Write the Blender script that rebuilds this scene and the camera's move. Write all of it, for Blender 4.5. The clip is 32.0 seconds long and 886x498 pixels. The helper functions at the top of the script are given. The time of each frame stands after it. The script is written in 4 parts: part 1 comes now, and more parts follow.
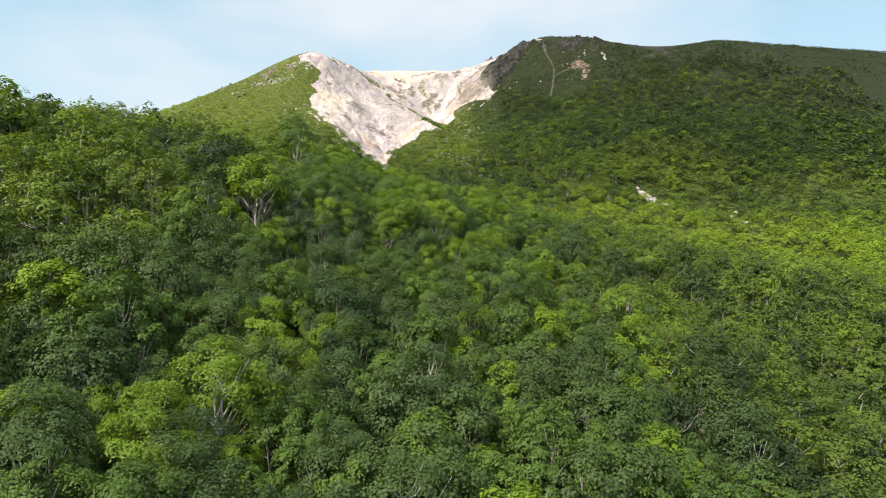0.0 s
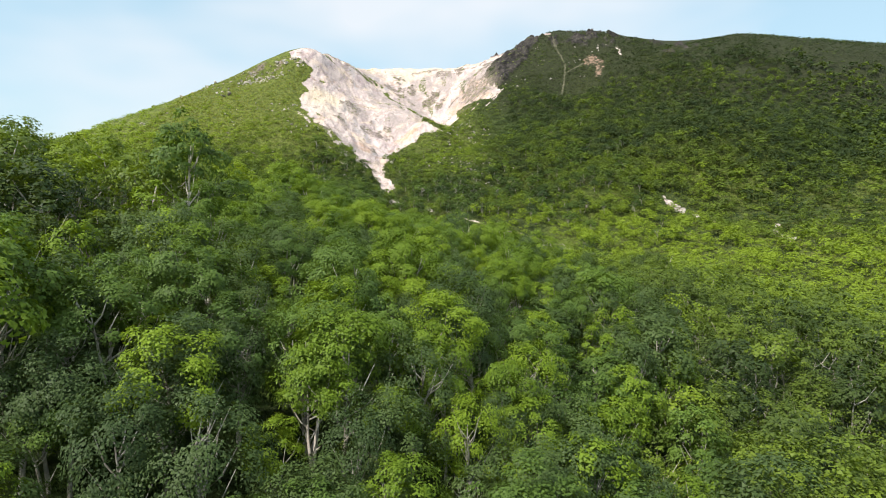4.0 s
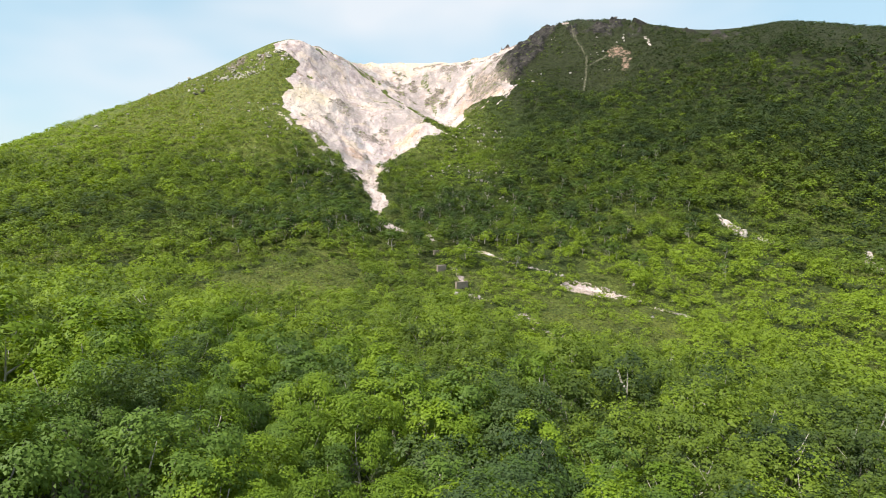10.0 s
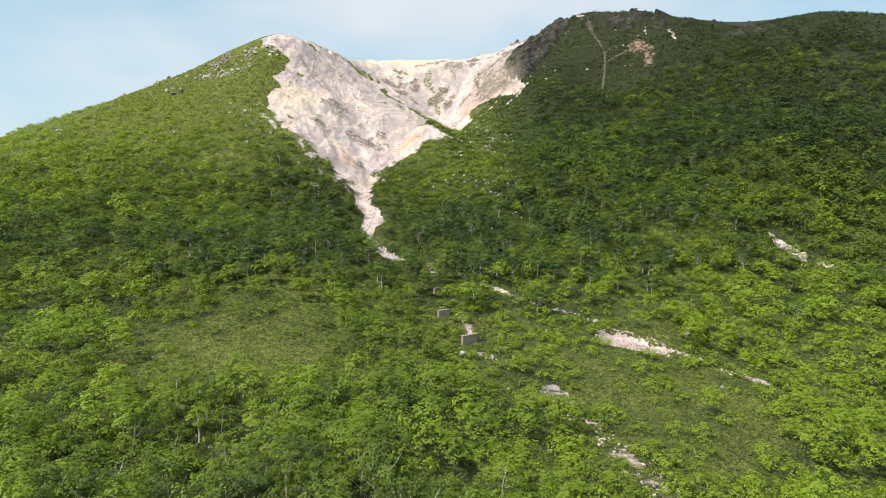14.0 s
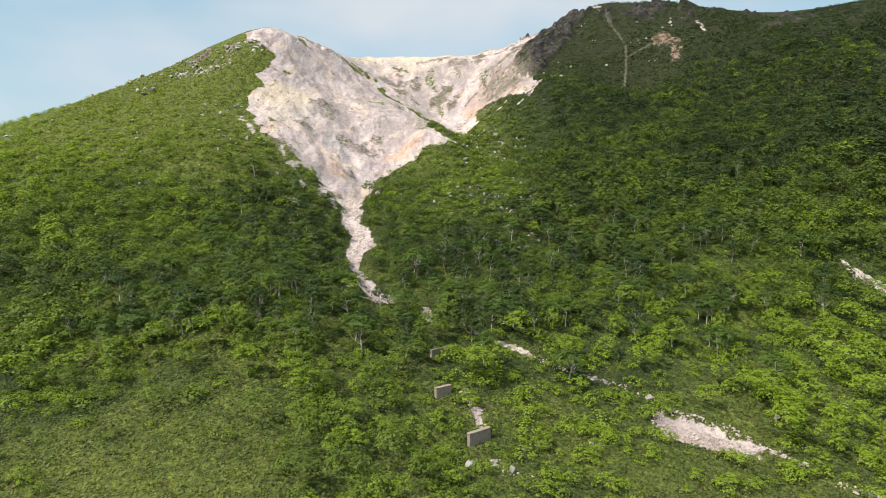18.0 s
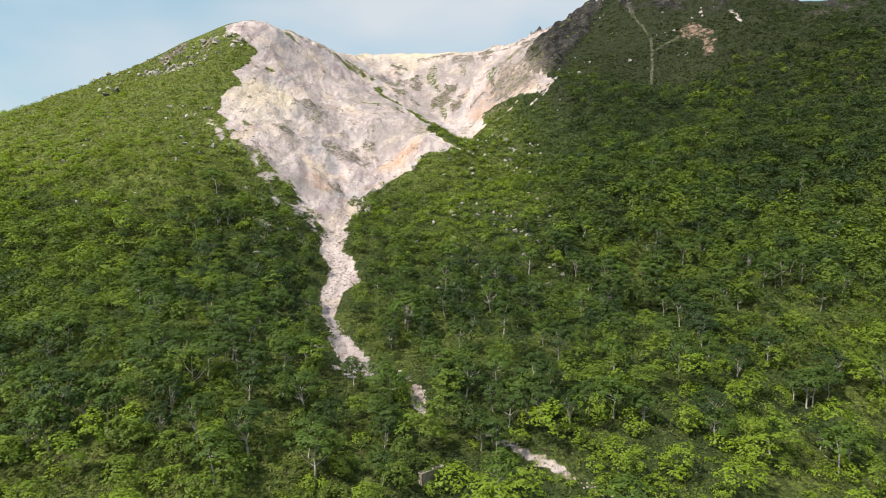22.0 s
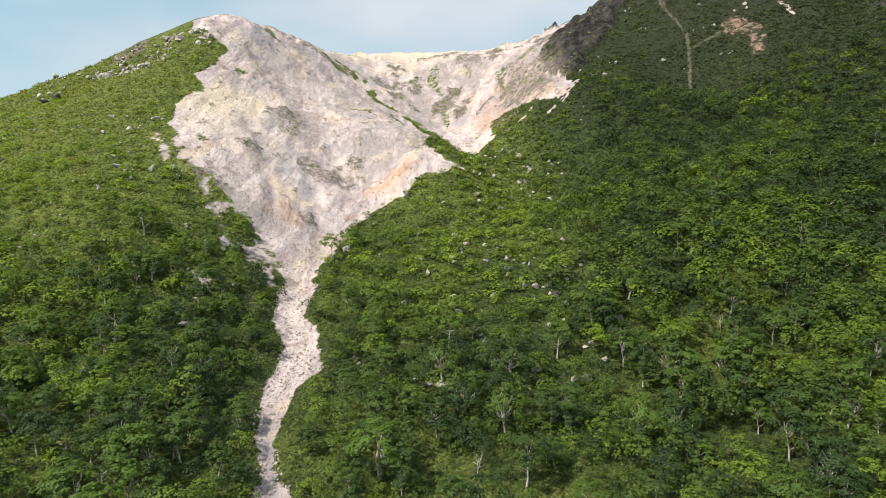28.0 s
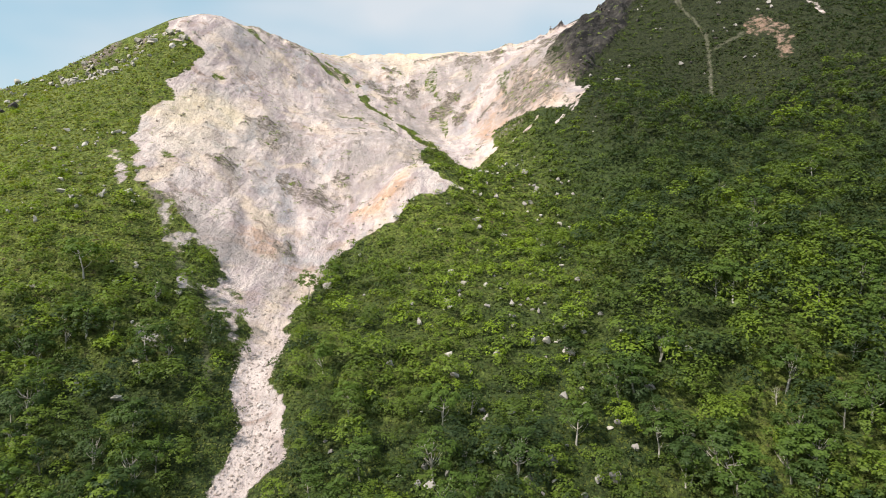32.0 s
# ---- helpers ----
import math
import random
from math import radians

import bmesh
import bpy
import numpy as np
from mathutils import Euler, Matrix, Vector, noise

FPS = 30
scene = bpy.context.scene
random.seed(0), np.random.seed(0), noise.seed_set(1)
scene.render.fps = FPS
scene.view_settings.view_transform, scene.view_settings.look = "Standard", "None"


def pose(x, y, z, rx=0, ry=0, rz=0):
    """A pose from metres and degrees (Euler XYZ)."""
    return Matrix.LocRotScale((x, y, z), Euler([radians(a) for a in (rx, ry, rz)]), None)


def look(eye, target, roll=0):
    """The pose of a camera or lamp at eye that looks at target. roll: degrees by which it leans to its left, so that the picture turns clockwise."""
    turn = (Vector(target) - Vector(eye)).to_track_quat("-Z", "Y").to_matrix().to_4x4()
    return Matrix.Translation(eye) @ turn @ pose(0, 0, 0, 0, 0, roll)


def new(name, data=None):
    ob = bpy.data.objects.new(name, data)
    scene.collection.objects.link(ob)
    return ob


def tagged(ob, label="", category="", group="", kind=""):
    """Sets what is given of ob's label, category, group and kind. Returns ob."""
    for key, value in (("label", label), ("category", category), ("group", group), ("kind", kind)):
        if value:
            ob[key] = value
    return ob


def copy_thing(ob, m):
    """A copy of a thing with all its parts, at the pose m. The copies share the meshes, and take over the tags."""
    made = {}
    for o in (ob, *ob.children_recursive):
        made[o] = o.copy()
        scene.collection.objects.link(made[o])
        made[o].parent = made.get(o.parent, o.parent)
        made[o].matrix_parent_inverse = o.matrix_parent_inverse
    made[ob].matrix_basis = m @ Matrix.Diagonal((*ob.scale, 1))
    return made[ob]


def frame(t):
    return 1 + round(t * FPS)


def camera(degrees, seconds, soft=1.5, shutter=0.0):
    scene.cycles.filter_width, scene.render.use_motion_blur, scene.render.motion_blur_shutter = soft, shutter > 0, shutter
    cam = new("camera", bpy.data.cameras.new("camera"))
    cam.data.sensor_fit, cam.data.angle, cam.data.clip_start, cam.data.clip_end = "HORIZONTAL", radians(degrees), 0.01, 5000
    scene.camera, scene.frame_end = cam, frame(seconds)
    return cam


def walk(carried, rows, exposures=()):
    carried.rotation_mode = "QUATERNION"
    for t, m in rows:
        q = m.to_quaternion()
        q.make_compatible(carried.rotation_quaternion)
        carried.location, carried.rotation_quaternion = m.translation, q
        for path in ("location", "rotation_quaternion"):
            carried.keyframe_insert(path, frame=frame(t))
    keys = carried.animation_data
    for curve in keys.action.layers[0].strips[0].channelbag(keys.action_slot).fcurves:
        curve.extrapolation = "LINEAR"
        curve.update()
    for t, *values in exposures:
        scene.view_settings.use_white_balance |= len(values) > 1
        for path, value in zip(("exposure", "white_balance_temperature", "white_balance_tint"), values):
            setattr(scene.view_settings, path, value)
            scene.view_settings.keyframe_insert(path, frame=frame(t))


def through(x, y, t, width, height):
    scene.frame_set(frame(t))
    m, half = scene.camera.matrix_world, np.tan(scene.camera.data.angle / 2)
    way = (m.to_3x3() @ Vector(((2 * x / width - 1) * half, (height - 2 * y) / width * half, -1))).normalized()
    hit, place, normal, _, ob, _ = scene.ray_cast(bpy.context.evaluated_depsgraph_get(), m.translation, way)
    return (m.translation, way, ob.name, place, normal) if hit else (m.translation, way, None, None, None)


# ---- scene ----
cam = camera(71.23, 32.0, soft=1.0)
walk(cam, [
    (0, pose(0.00, 0.00, 0.00, 86.052, 0.000, -3.987) @ pose(0, 0, 0, 0, 0, 0.373)),
    (2, pose(1.86, 23.50, 3.62, 86.054, 0.000, -3.847) @ pose(0, 0, 0, 0, 0, 0.301)),
    (4, pose(3.69, 46.93, 7.28, 86.041, 0.000, -3.700) @ pose(0, 0, 0, 0, 0, 0.233)),
    (6, pose(5.46, 70.18, 11.05, 85.979, 0.000, -3.538) @ pose(0, 0, 0, 0, 0, 0.171)),
    (8, pose(7.16, 93.38, 14.91, 85.907, 0.000, -3.358) @ pose(0, 0, 0, 0, 0, 0.122)),
    (10, pose(8.76, 116.67, 18.92, 85.853, 0.000, -3.151) @ pose(0, 0, 0, 0, 0, 0.104)),
    (12, pose(10.35, 139.90, 22.93, 85.814, 0.000, -2.922) @ pose(0, 0, 0, 0, 0, 0.083)),
    (14, pose(12.05, 162.88, 26.78, 85.800, 0.000, -2.664) @ pose(0, 0, 0, 0, 0, 0.025)),
    (16, pose(13.78, 185.87, 30.56, 85.801, 0.000, -2.399) @ pose(0, 0, 0, 0, 0, -0.047)),
    (18, pose(15.51, 209.24, 34.25, 85.806, 0.000, -2.150) @ pose(0, 0, 0, 0, 0, -0.129)),
    (20, pose(17.21, 232.45, 37.93, 85.822, 0.000, -1.902) @ pose(0, 0, 0, 0, 0, -0.197)),
    (22, pose(18.84, 255.74, 41.62, 85.871, 0.000, -1.632) @ pose(0, 0, 0, 0, 0, -0.220)),
    (24, pose(20.36, 277.19, 45.46, 85.907, 0.000, -1.385) @ pose(0, 0, 0, 0, 0, -0.217)),
    (26, pose(21.68, 294.28, 49.63, 85.884, 0.000, -1.202) @ pose(0, 0, 0, 0, 0, -0.184)),
    (28, pose(22.88, 309.14, 54.00, 85.821, 0.000, -1.070) @ pose(0, 0, 0, 0, 0, -0.154)),
    (30, pose(24.00, 322.89, 58.52, 85.713, 0.000, -1.003) @ pose(0, 0, 0, 0, 0, -0.170)),
    (32, pose(25.08, 336.00, 63.12, 85.586, 0.000, -0.962) @ pose(0, 0, 0, 0, 0, -0.199)),
], exposures=[(0, 0.48), (6, 0.54), (13, 0.40), (20, 0.20), (32, 0.27)])

# ---- light ----
SUN_WAY = Vector((-0.50, -0.36, 0.79)).normalized()
world = bpy.data.worlds.new("sky")
scene.world = world
world.use_nodes = True
wn, wl = world.node_tree.nodes, world.node_tree.links
wn.clear()
sky = wn.new("ShaderNodeTexSky")
sky.sky_type, sky.sun_disc = "NISHITA", False
sky.sun_elevation = math.asin(SUN_WAY.z)
sky.sun_rotation = math.atan2(SUN_WAY.x, SUN_WAY.y)
sky.air_density, sky.dust_density, sky.ozone_density = 1.0, 1.6, 0.8
wcoord = wn.new("ShaderNodeTexCoord")
wmap = wn.new("ShaderNodeMapping")
wmap.inputs["Scale"].default_value = (2.2, 2.2, 5.0)
wl.new(wcoord.outputs["Generated"], wmap.inputs["Vector"])
cloud = wn.new("ShaderNodeTexNoise")
cloud.inputs["Scale"].default_value, cloud.inputs["Detail"].default_value, cloud.inputs["Roughness"].default_value = 1.1, 3.0, 0.5
wl.new(wmap.outputs["Vector"], cloud.inputs["Vector"])
cramp = wn.new("ShaderNodeValToRGB")
cramp.color_ramp.elements[0].position, cramp.color_ramp.elements[1].position = 0.38, 0.66
cramp.color_ramp.elements[0].color, cramp.color_ramp.elements[1].color = (0.0, 0.0, 0.0, 1), (0.7, 0.7, 0.7, 1)
wl.new(cloud.outputs["Fac"], cramp.inputs["Fac"])
wmix = wn.new("ShaderNodeMix")
wmix.data_type = "RGBA"
wmix.inputs["B"].default_value = (5.4, 5.4, 5.6, 1)
wl.new(cramp.outputs["Color"], wmix.inputs["Factor"])
haze = wn.new("ShaderNodeMix")
haze.data_type = "RGBA"
haze.inputs["Factor"].default_value, haze.inputs["B"].default_value = 0.60, (3.45, 5.0, 5.6, 1)
wl.new(sky.outputs["Color"], haze.inputs["A"])
wl.new(haze.outputs["Result"], wmix.inputs["A"])
wback = wn.new("ShaderNodeBackground")
wback.inputs["Strength"].default_value = 0.128
wout = wn.new("ShaderNodeOutputWorld")
wl.new(wmix.outputs["Result"], wback.inputs["Color"])
wl.new(wback.outputs["Background"], wout.inputs["Surface"])
sun = new("sun", bpy.data.lights.new("sun", "SUN"))
sun.data.energy, sun.data.angle, sun.data.color = 5.2, radians(4.0), (1.0, 0.95, 0.86)
sun.matrix_world = look(SUN_WAY * 900, (0, 0, 0))

# ---- materials ----


class Nodes:
    """A small helper to wire the nodes of one material."""

    def __init__(self, name):
        self.m = bpy.data.materials.new(name)
        self.m.use_nodes = True
        self.t = self.m.node_tree
        self.t.nodes.clear()
        self.out = self.t.nodes.new("ShaderNodeOutputMaterial")

    def add(self, kind, **values):
        n = self.t.nodes.new("ShaderNode" + kind)
        for k, v in values.items():
            s = n.inputs[k.replace("_", " ")] if k.replace("_", " ") in n.inputs else None
            if isinstance(v, bpy.types.NodeSocket):
                self.t.links.new(v, s)
            else:
                s.default_value = v
        return n

    def place(self):
        return self.t.nodes.new("ShaderNodeTexCoord").outputs["Object"]

    def stretch(self, vec, sx, sy, sz):
        return self.add("Mapping", Vector=vec, Scale=(sx, sy, sz)).outputs["Vector"]

    def noise(self, vec, scale, detail=4.0, rough=0.55, warp=0.0):
        return self.add("TexNoise", Vector=vec, Scale=scale, Detail=detail, Roughness=rough, Distortion=warp).outputs["Fac"]

    def span(self, fac, lo, hi):
        return self.add("MapRange", Value=fac, From_Min=lo, From_Max=hi).outputs["Result"]

    def mix(self, fac, a, b, how="MIX"):
        n = self.t.nodes.new("ShaderNodeMix")
        n.data_type, n.blend_type = "RGBA", how
        for s, v in (("Factor", fac), ("A", a), ("B", b)):
            if isinstance(v, bpy.types.NodeSocket):
                self.t.links.new(v, n.inputs[s])
            else:
                n.inputs[s].default_value = (*v, 1) if isinstance(v, tuple) else v
        return n.outputs["Result"]

    def calc(self, op, a, b):
        n = self.t.nodes.new("ShaderNodeMath")
        n.operation = op
        for k, v in enumerate((a, b)):
            if isinstance(v, bpy.types.NodeSocket):
                self.t.links.new(v, n.inputs[k])
            else:
                n.inputs[k].default_value = v
        return n.outputs[0]

    def attr(self, name):
        n = self.t.nodes.new("ShaderNodeAttribute")
        n.attribute_name = name
        return n.outputs["Fac"]

    def finish(self, color, rough=0.9, height=None, depth=0.1, strength=1.0, spec=0.2, through=0.0):
        b = self.add("BsdfPrincipled", Roughness=rough)
        b.inputs["Specular IOR Level"].default_value = spec
        if isinstance(color, tuple):
            b.inputs["Base Color"].default_value = (*color, 1)
        else:
            self.t.links.new(color, b.inputs["Base Color"])
        if height is not None:
            h = self.add("Bump", Height=height, Distance=depth, Strength=strength)
            self.t.links.new(h.outputs["Normal"], b.inputs["Normal"])
        shader = b.outputs["BSDF"]
        if through:
            tr = self.t.nodes.new("ShaderNodeBsdfTranslucent")
            self.t.links.new(self.mix(1.0, color, (1.25, 1.2, 0.5), "MULTIPLY"), tr.inputs["Color"])
            ms = self.t.nodes.new("ShaderNodeMixShader")
            ms.inputs[0].default_value = through
            self.t.links.new(shader, ms.inputs[1])
            self.t.links.new(tr.outputs[0], ms.inputs[2])
            shader = ms.outputs[0]
        self.t.links.new(shader, self.out.inputs["Surface"])
        return self.m


def make_ground():
    n = Nodes("mountain_ground")
    p = n.place()
    fine, mid, wide = n.noise(p, 1.6, 6, 0.7), n.noise(p, 0.25, 5), n.noise(p, 0.03, 4)
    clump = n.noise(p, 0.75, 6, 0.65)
    # undergrowth, moss and alpine grass
    low = n.mix(n.span(fine, 0.35, 0.7), (0.026, 0.038, 0.012), (0.068, 0.098, 0.024))
    grass = n.mix(n.span(mid, 0.35, 0.65), (0.085, 0.120, 0.022), (0.190, 0.225, 0.046))
    grass = n.mix(n.span(n.noise(p, 0.6, 4), 0.56, 0.68), grass, (0.120, 0.095, 0.045))
    grass = n.mix(n.span(fine, 0.40, 0.62), n.mix(1.0, grass, (0.45, 0.45, 0.45), "MULTIPLY"), n.mix(1.0, grass, (1.25, 1.25, 1.2), "MULTIPLY"))
    plant = n.mix(n.attr("grass"), low, grass)
    # eastern heath: dark ground with the cloud shade over it put into its colour
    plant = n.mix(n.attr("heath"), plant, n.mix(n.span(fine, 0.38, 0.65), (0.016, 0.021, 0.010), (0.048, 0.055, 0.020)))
    # shade between the clumps, put into the colour in the hollows of the bump
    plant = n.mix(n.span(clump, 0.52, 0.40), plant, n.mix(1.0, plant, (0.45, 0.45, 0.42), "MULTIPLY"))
    # weathered volcanic debris, run out down the slope
    streak = n.noise(n.stretch(p, 0.16, 0.035, 0.05), 1.0, 6, 0.6, 0.6)
    debris = n.mix(n.span(streak, 0.38, 0.58), (0.340, 0.278, 0.285), (0.600, 0.505, 0.478))
    debris = n.mix(n.calc("MULTIPLY", n.span(n.noise(n.stretch(p, 0.07, 0.03, 0.03), 1.0, 5, 0.6, 1.0), 0.52, 0.66), 0.75), debris, (0.350, 0.335, 0.345))
    debris = n.mix(n.calc("MULTIPLY", n.span(n.noise(p, 0.055, 5, 0.6, 0.5), 0.52, 0.64), 0.8), debris, (0.590, 0.475, 0.375))
    debris = n.mix(n.calc("MULTIPLY", n.span(n.noise(p, 0.09, 6, 0.65, 0.8), 0.55, 0.66), 0.85), debris, (0.330, 0.240, 0.205))
    debris = n.mix(n.calc("MULTIPLY", n.attr("rust"), n.span(n.noise(p, 0.18, 6, 0.7, 1.0), 0.36, 0.60)), debris, (0.470, 0.300, 0.205))
    debris = n.mix(n.calc("MULTIPLY", n.attr("loam"), 0.8), debris, n.mix(fine, (0.150, 0.090, 0.065), (0.330, 0.220, 0.165)))
    debris = n.mix(n.calc("MULTIPLY", n.attr("cream"), n.span(wide, 0.25, 0.7)), debris, (0.630, 0.525, 0.360))
    debris = n.mix(n.calc("MULTIPLY", n.attr("ash"), n.span(n.noise(p, 0.10, 6, 0.68, 0.8), 0.34, 0.60)), debris, (0.330, 0.285, 0.272))
    grain = n.noise(n.stretch(p, 0.55, 0.32, 0.4), 1.0, 7, 0.72)
    debris = n.mix(n.span(grain, 0.30, 0.70), n.mix(1.0, debris, (0.80, 0.77, 0.76), "MULTIPLY"), n.mix(1.0, debris, (1.14, 1.14, 1.13), "MULTIPLY"))
    speck = n.calc("MULTIPLY", n.span(n.noise(n.stretch(p, 0.75, 0.5, 1.1), 1.0, 6, 0.75), 0.55, 0.64), n.span(n.noise(n.stretch(p, 1.0, 0.6, 0.8), 0.05, 5, 0.65), 0.50, 0.64))
    debris = n.mix(n.calc("MULTIPLY", speck, 0.85), debris, (0.200, 0.155, 0.130))
    crack = n.span(n.noise(p, 0.5, 6, 0.7), 0.35, 0.65)
    rock = n.mix(crack, (0.070, 0.055, 0.045), (0.270, 0.220, 0.185))
    rock = n.mix(n.attr("lava"), rock, n.mix(n.span(n.noise(p, 0.16, 7, 0.75), 0.42, 0.60), (0.010, 0.009, 0.009), n.mix(crack, (0.022, 0.020, 0.019), (0.085, 0.074, 0.067))))
    edge = n.span(n.calc("ADD", n.attr("bare"), n.calc("MULTIPLY", n.calc("SUBTRACT", n.noise(p, 0.35, 6, 0.7), 0.5), 1.3)), 0.40, 0.60)
    crag = n.span(n.calc("ADD", n.attr("rock"), n.calc("MULTIPLY", n.calc("SUBTRACT", n.noise(p, 0.45, 7, 0.75), 0.5), 2.2)), 0.38, 0.72)
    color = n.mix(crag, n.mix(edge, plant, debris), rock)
    path = n.span(n.calc("ADD", n.attr("trail"), n.calc("MULTIPLY", n.calc("SUBTRACT", n.noise(p, 0.5, 5, 0.7), 0.5), 1.8)), 0.40, 0.85)
    color = n.mix(n.calc("MULTIPLY", path, 0.45), color, n.mix(fine, (0.110, 0.105, 0.062), (0.240, 0.220, 0.165)))
    moss = n.calc("MULTIPLY", n.span(n.noise(p, 0.28, 6, 0.7), 0.54, 0.62), n.calc("MULTIPLY", n.attr("rock"), n.calc("SUBTRACT", 1.0, n.calc("MULTIPLY", n.attr("lava"), 0.55))))
    color = n.mix(n.span(moss, 0.25, 0.5), color, grass)
    bump = n.calc("ADD", n.noise(p, 0.9, 8, 0.7), n.calc("MULTIPLY", n.noise(n.stretch(p, 0.30, 0.09, 0.12), 1.0, 5, 0.6), 1.6))
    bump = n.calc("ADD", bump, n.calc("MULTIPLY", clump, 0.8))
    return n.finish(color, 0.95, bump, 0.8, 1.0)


def make_leaf(name, dark, light, varied):
    """Foliage between two greens; varied: the whole plant by an attribute, or by the object."""
    n = Nodes(name)
    if varied:
        tone = n.attr("tint")
    else:
        tone = n.t.nodes.new("ShaderNodeObjectInfo").outputs["Random"]
    leaf = n.t.nodes.new("ShaderNodeNewGeometry").outputs["Random Per Island"]
    col = n.mix(tone, dark, light)
    col = n.mix(n.span(leaf, 0.0, 1.0), n.mix(1.0, col, (0.88, 0.89, 0.90), "MULTIPLY"), n.mix(1.0, col, (1.15, 1.11, 1.12), "MULTIPLY"))
    return n.finish(col, 0.55, None, spec=0.2, through=0.36)


def make_bark():
    n = Nodes("pale_bark")
    p = n.place()
    band = n.noise(n.stretch(p, 2, 2, 14), 1.0, 4)
    col = n.mix(n.span(band, 0.45, 0.7), (0.46, 0.42, 0.37), (0.20, 0.17, 0.14))
    return n.finish(col, 0.8, band, 0.02)


def make_stone(name, a, b, c):
    n = Nodes(name)
    p = n.place()
    tone = n.t.nodes.new("ShaderNodeObjectInfo").outputs["Random"]
    isle = n.t.nodes.new("ShaderNodeNewGeometry").outputs["Random Per Island"]
    col = n.mix(n.span(n.noise(p, 1.3, 6, 0.65), 0.35, 0.65), a, b)
    col = n.mix(n.span(n.noise(p, 4.0, 5, 0.7), 0.58, 0.70), col, c)
    col = n.mix(n.calc("MULTIPLY", n.calc("ADD", tone, isle), 0.35), col, n.mix(1.0, col, (0.55, 0.52, 0.50), "MULTIPLY"))
    return n.finish(col, 0.9, n.noise(p, 3.0, 8, 0.7), 0.12)


GROUND = make_ground()
LEAF = make_leaf("mixed_foliage", (0.036, 0.060, 0.021), (0.200, 0.282, 0.024), True)
LEAF_NEAR = make_leaf("birch_foliage", (0.068, 0.118, 0.026), (0.118, 0.190, 0.030), False)
HEATH = make_leaf("heath", (0.034, 0.052, 0.016), (0.190, 0.215, 0.045), True)
LEAF_DARK = make_leaf("alder_foliage", (0.052, 0.086, 0.029), (0.084, 0.128, 0.034), False)
LEAF_SLOPE = make_leaf("flank_foliage", (0.038, 0.066, 0.020), (0.100, 0.160, 0.026), False)
LEAF_LIME = make_leaf("rowan_foliage", (0.110, 0.178, 0.016), (0.182, 0.268, 0.020), False)
BARK = make_bark()
STONE = make_stone("grey_stone", (0.32, 0.295, 0.28), (0.48, 0.44, 0.41), (0.17, 0.155, 0.14))
PALE = make_stone("pale_stone", (0.45, 0.42, 0.38), (0.62, 0.57, 0.50), (0.25, 0.22, 0.18))
RUBBLE = make_stone("pink_rubble", (0.36, 0.30, 0.27), (0.56, 0.48, 0.43), (0.24, 0.19, 0.17))
DARK_STONE = make_stone("dark_lava", (0.06, 0.05, 0.05), (0.16, 0.14, 0.13), (0.28, 0.25, 0.22))
CONCRETE = make_stone("weathered_concrete", (0.30, 0.245, 0.20), (0.42, 0.35, 0.29), (0.19, 0.15, 0.12))
# ---- landform ----
# crest lines, spurs and gully floors of the mountain as (x, y, height) in metres
CREST_WEST = [(-700, 600, -60), (-520, 610, -30), (-420, 620, 8), (-330, 632, 44), (-246, 632, 81), (-183, 636, 112), (-128, 638, 135), (-92, 636, 145),
              (-74, 655, 150), (-64, 690, 155), (-58, 725, 159), (-52, 780, 162), (-22, 822, 168), (13, 836, 170.5), (52, 820, 171.5), (88, 775, 171)]
CREST_EAST = [(118, 706, 169), (138, 712, 182), (160, 720, 194), (211, 692, 188), (238, 668, 176), (266, 640, 162), (328, 642, 175), (412, 642, 172),
              (490, 640, 169), (600, 630, 158), (760, 600, 120)]
BEHIND = [(-420, 800, -60), (-230, 780, 30), (-140, 740, 105), (-110, 860, 100), (0, 960, 120), (130, 880, 150), (300, 800, 130), (520, 800, 110), (760, 820, 40)]
FACE_WEST = [(-142, 591, 101), (-128, 601, 111), (-121, 625, 122), (-70, 542, 81), (-97, 537, 78), (-71, 502, 62), (-79, 495, 59), (-68, 465, 41),
             (-90, 473, 44), (-36, 467, 36), (-56, 456, 31), (-80, 424, 21), (-115, 408, 20), (-35, 385, 14.5), (-35, 353, 8), (-59, 343, 0), (-86, 312, -3),
             (-180, 420, 18), (-260, 500, 32), (-200, 540, 70), (-180, 330, -6), (-300, 380, -10), (-420, 450, -20)]
SCREE = [(-10, 439, 19), (-17, 480, 33), (-11, 511, 39), (-27, 517, 50), (-11, 570, 68), (-2, 560, 62), (-47, 545, 74), (-57, 648, 124), (-97, 613, 127), (18, 554, 76),
         (12, 600, 89), (4, 660, 105), (-14, 692, 122), (-44, 704, 147)]
BOWL = [(43, 594, 75), (37, 630, 86), (31, 670, 98), (26, 700, 118), (-20, 726, 141), (30, 726, 141), (50, 597, 82), (80, 680, 140)]
FACE_EAST = [(60, 569, 73), (82, 592, 97), (91, 605, 109), (111, 581, 100), (146, 607, 107), (182, 633, 144), (57, 533, 52), (59, 506, 47), (82, 490, 50),
             (14, 486, 37), (55, 465, 30), (53, 433, 17.5), (92, 455, 32), (89, 423, 13), (114, 413, 20), (137, 467, 37), (168, 486, 55), (197, 461, 52),
             (212, 425, 20), (169, 406, 4), (111, 377, 3), (77, 395, 8), (70, 350, -2), (64, 336, -7), (47, 377, 7), (260, 540, 108), (340, 500, 75), (480, 500, 70)]
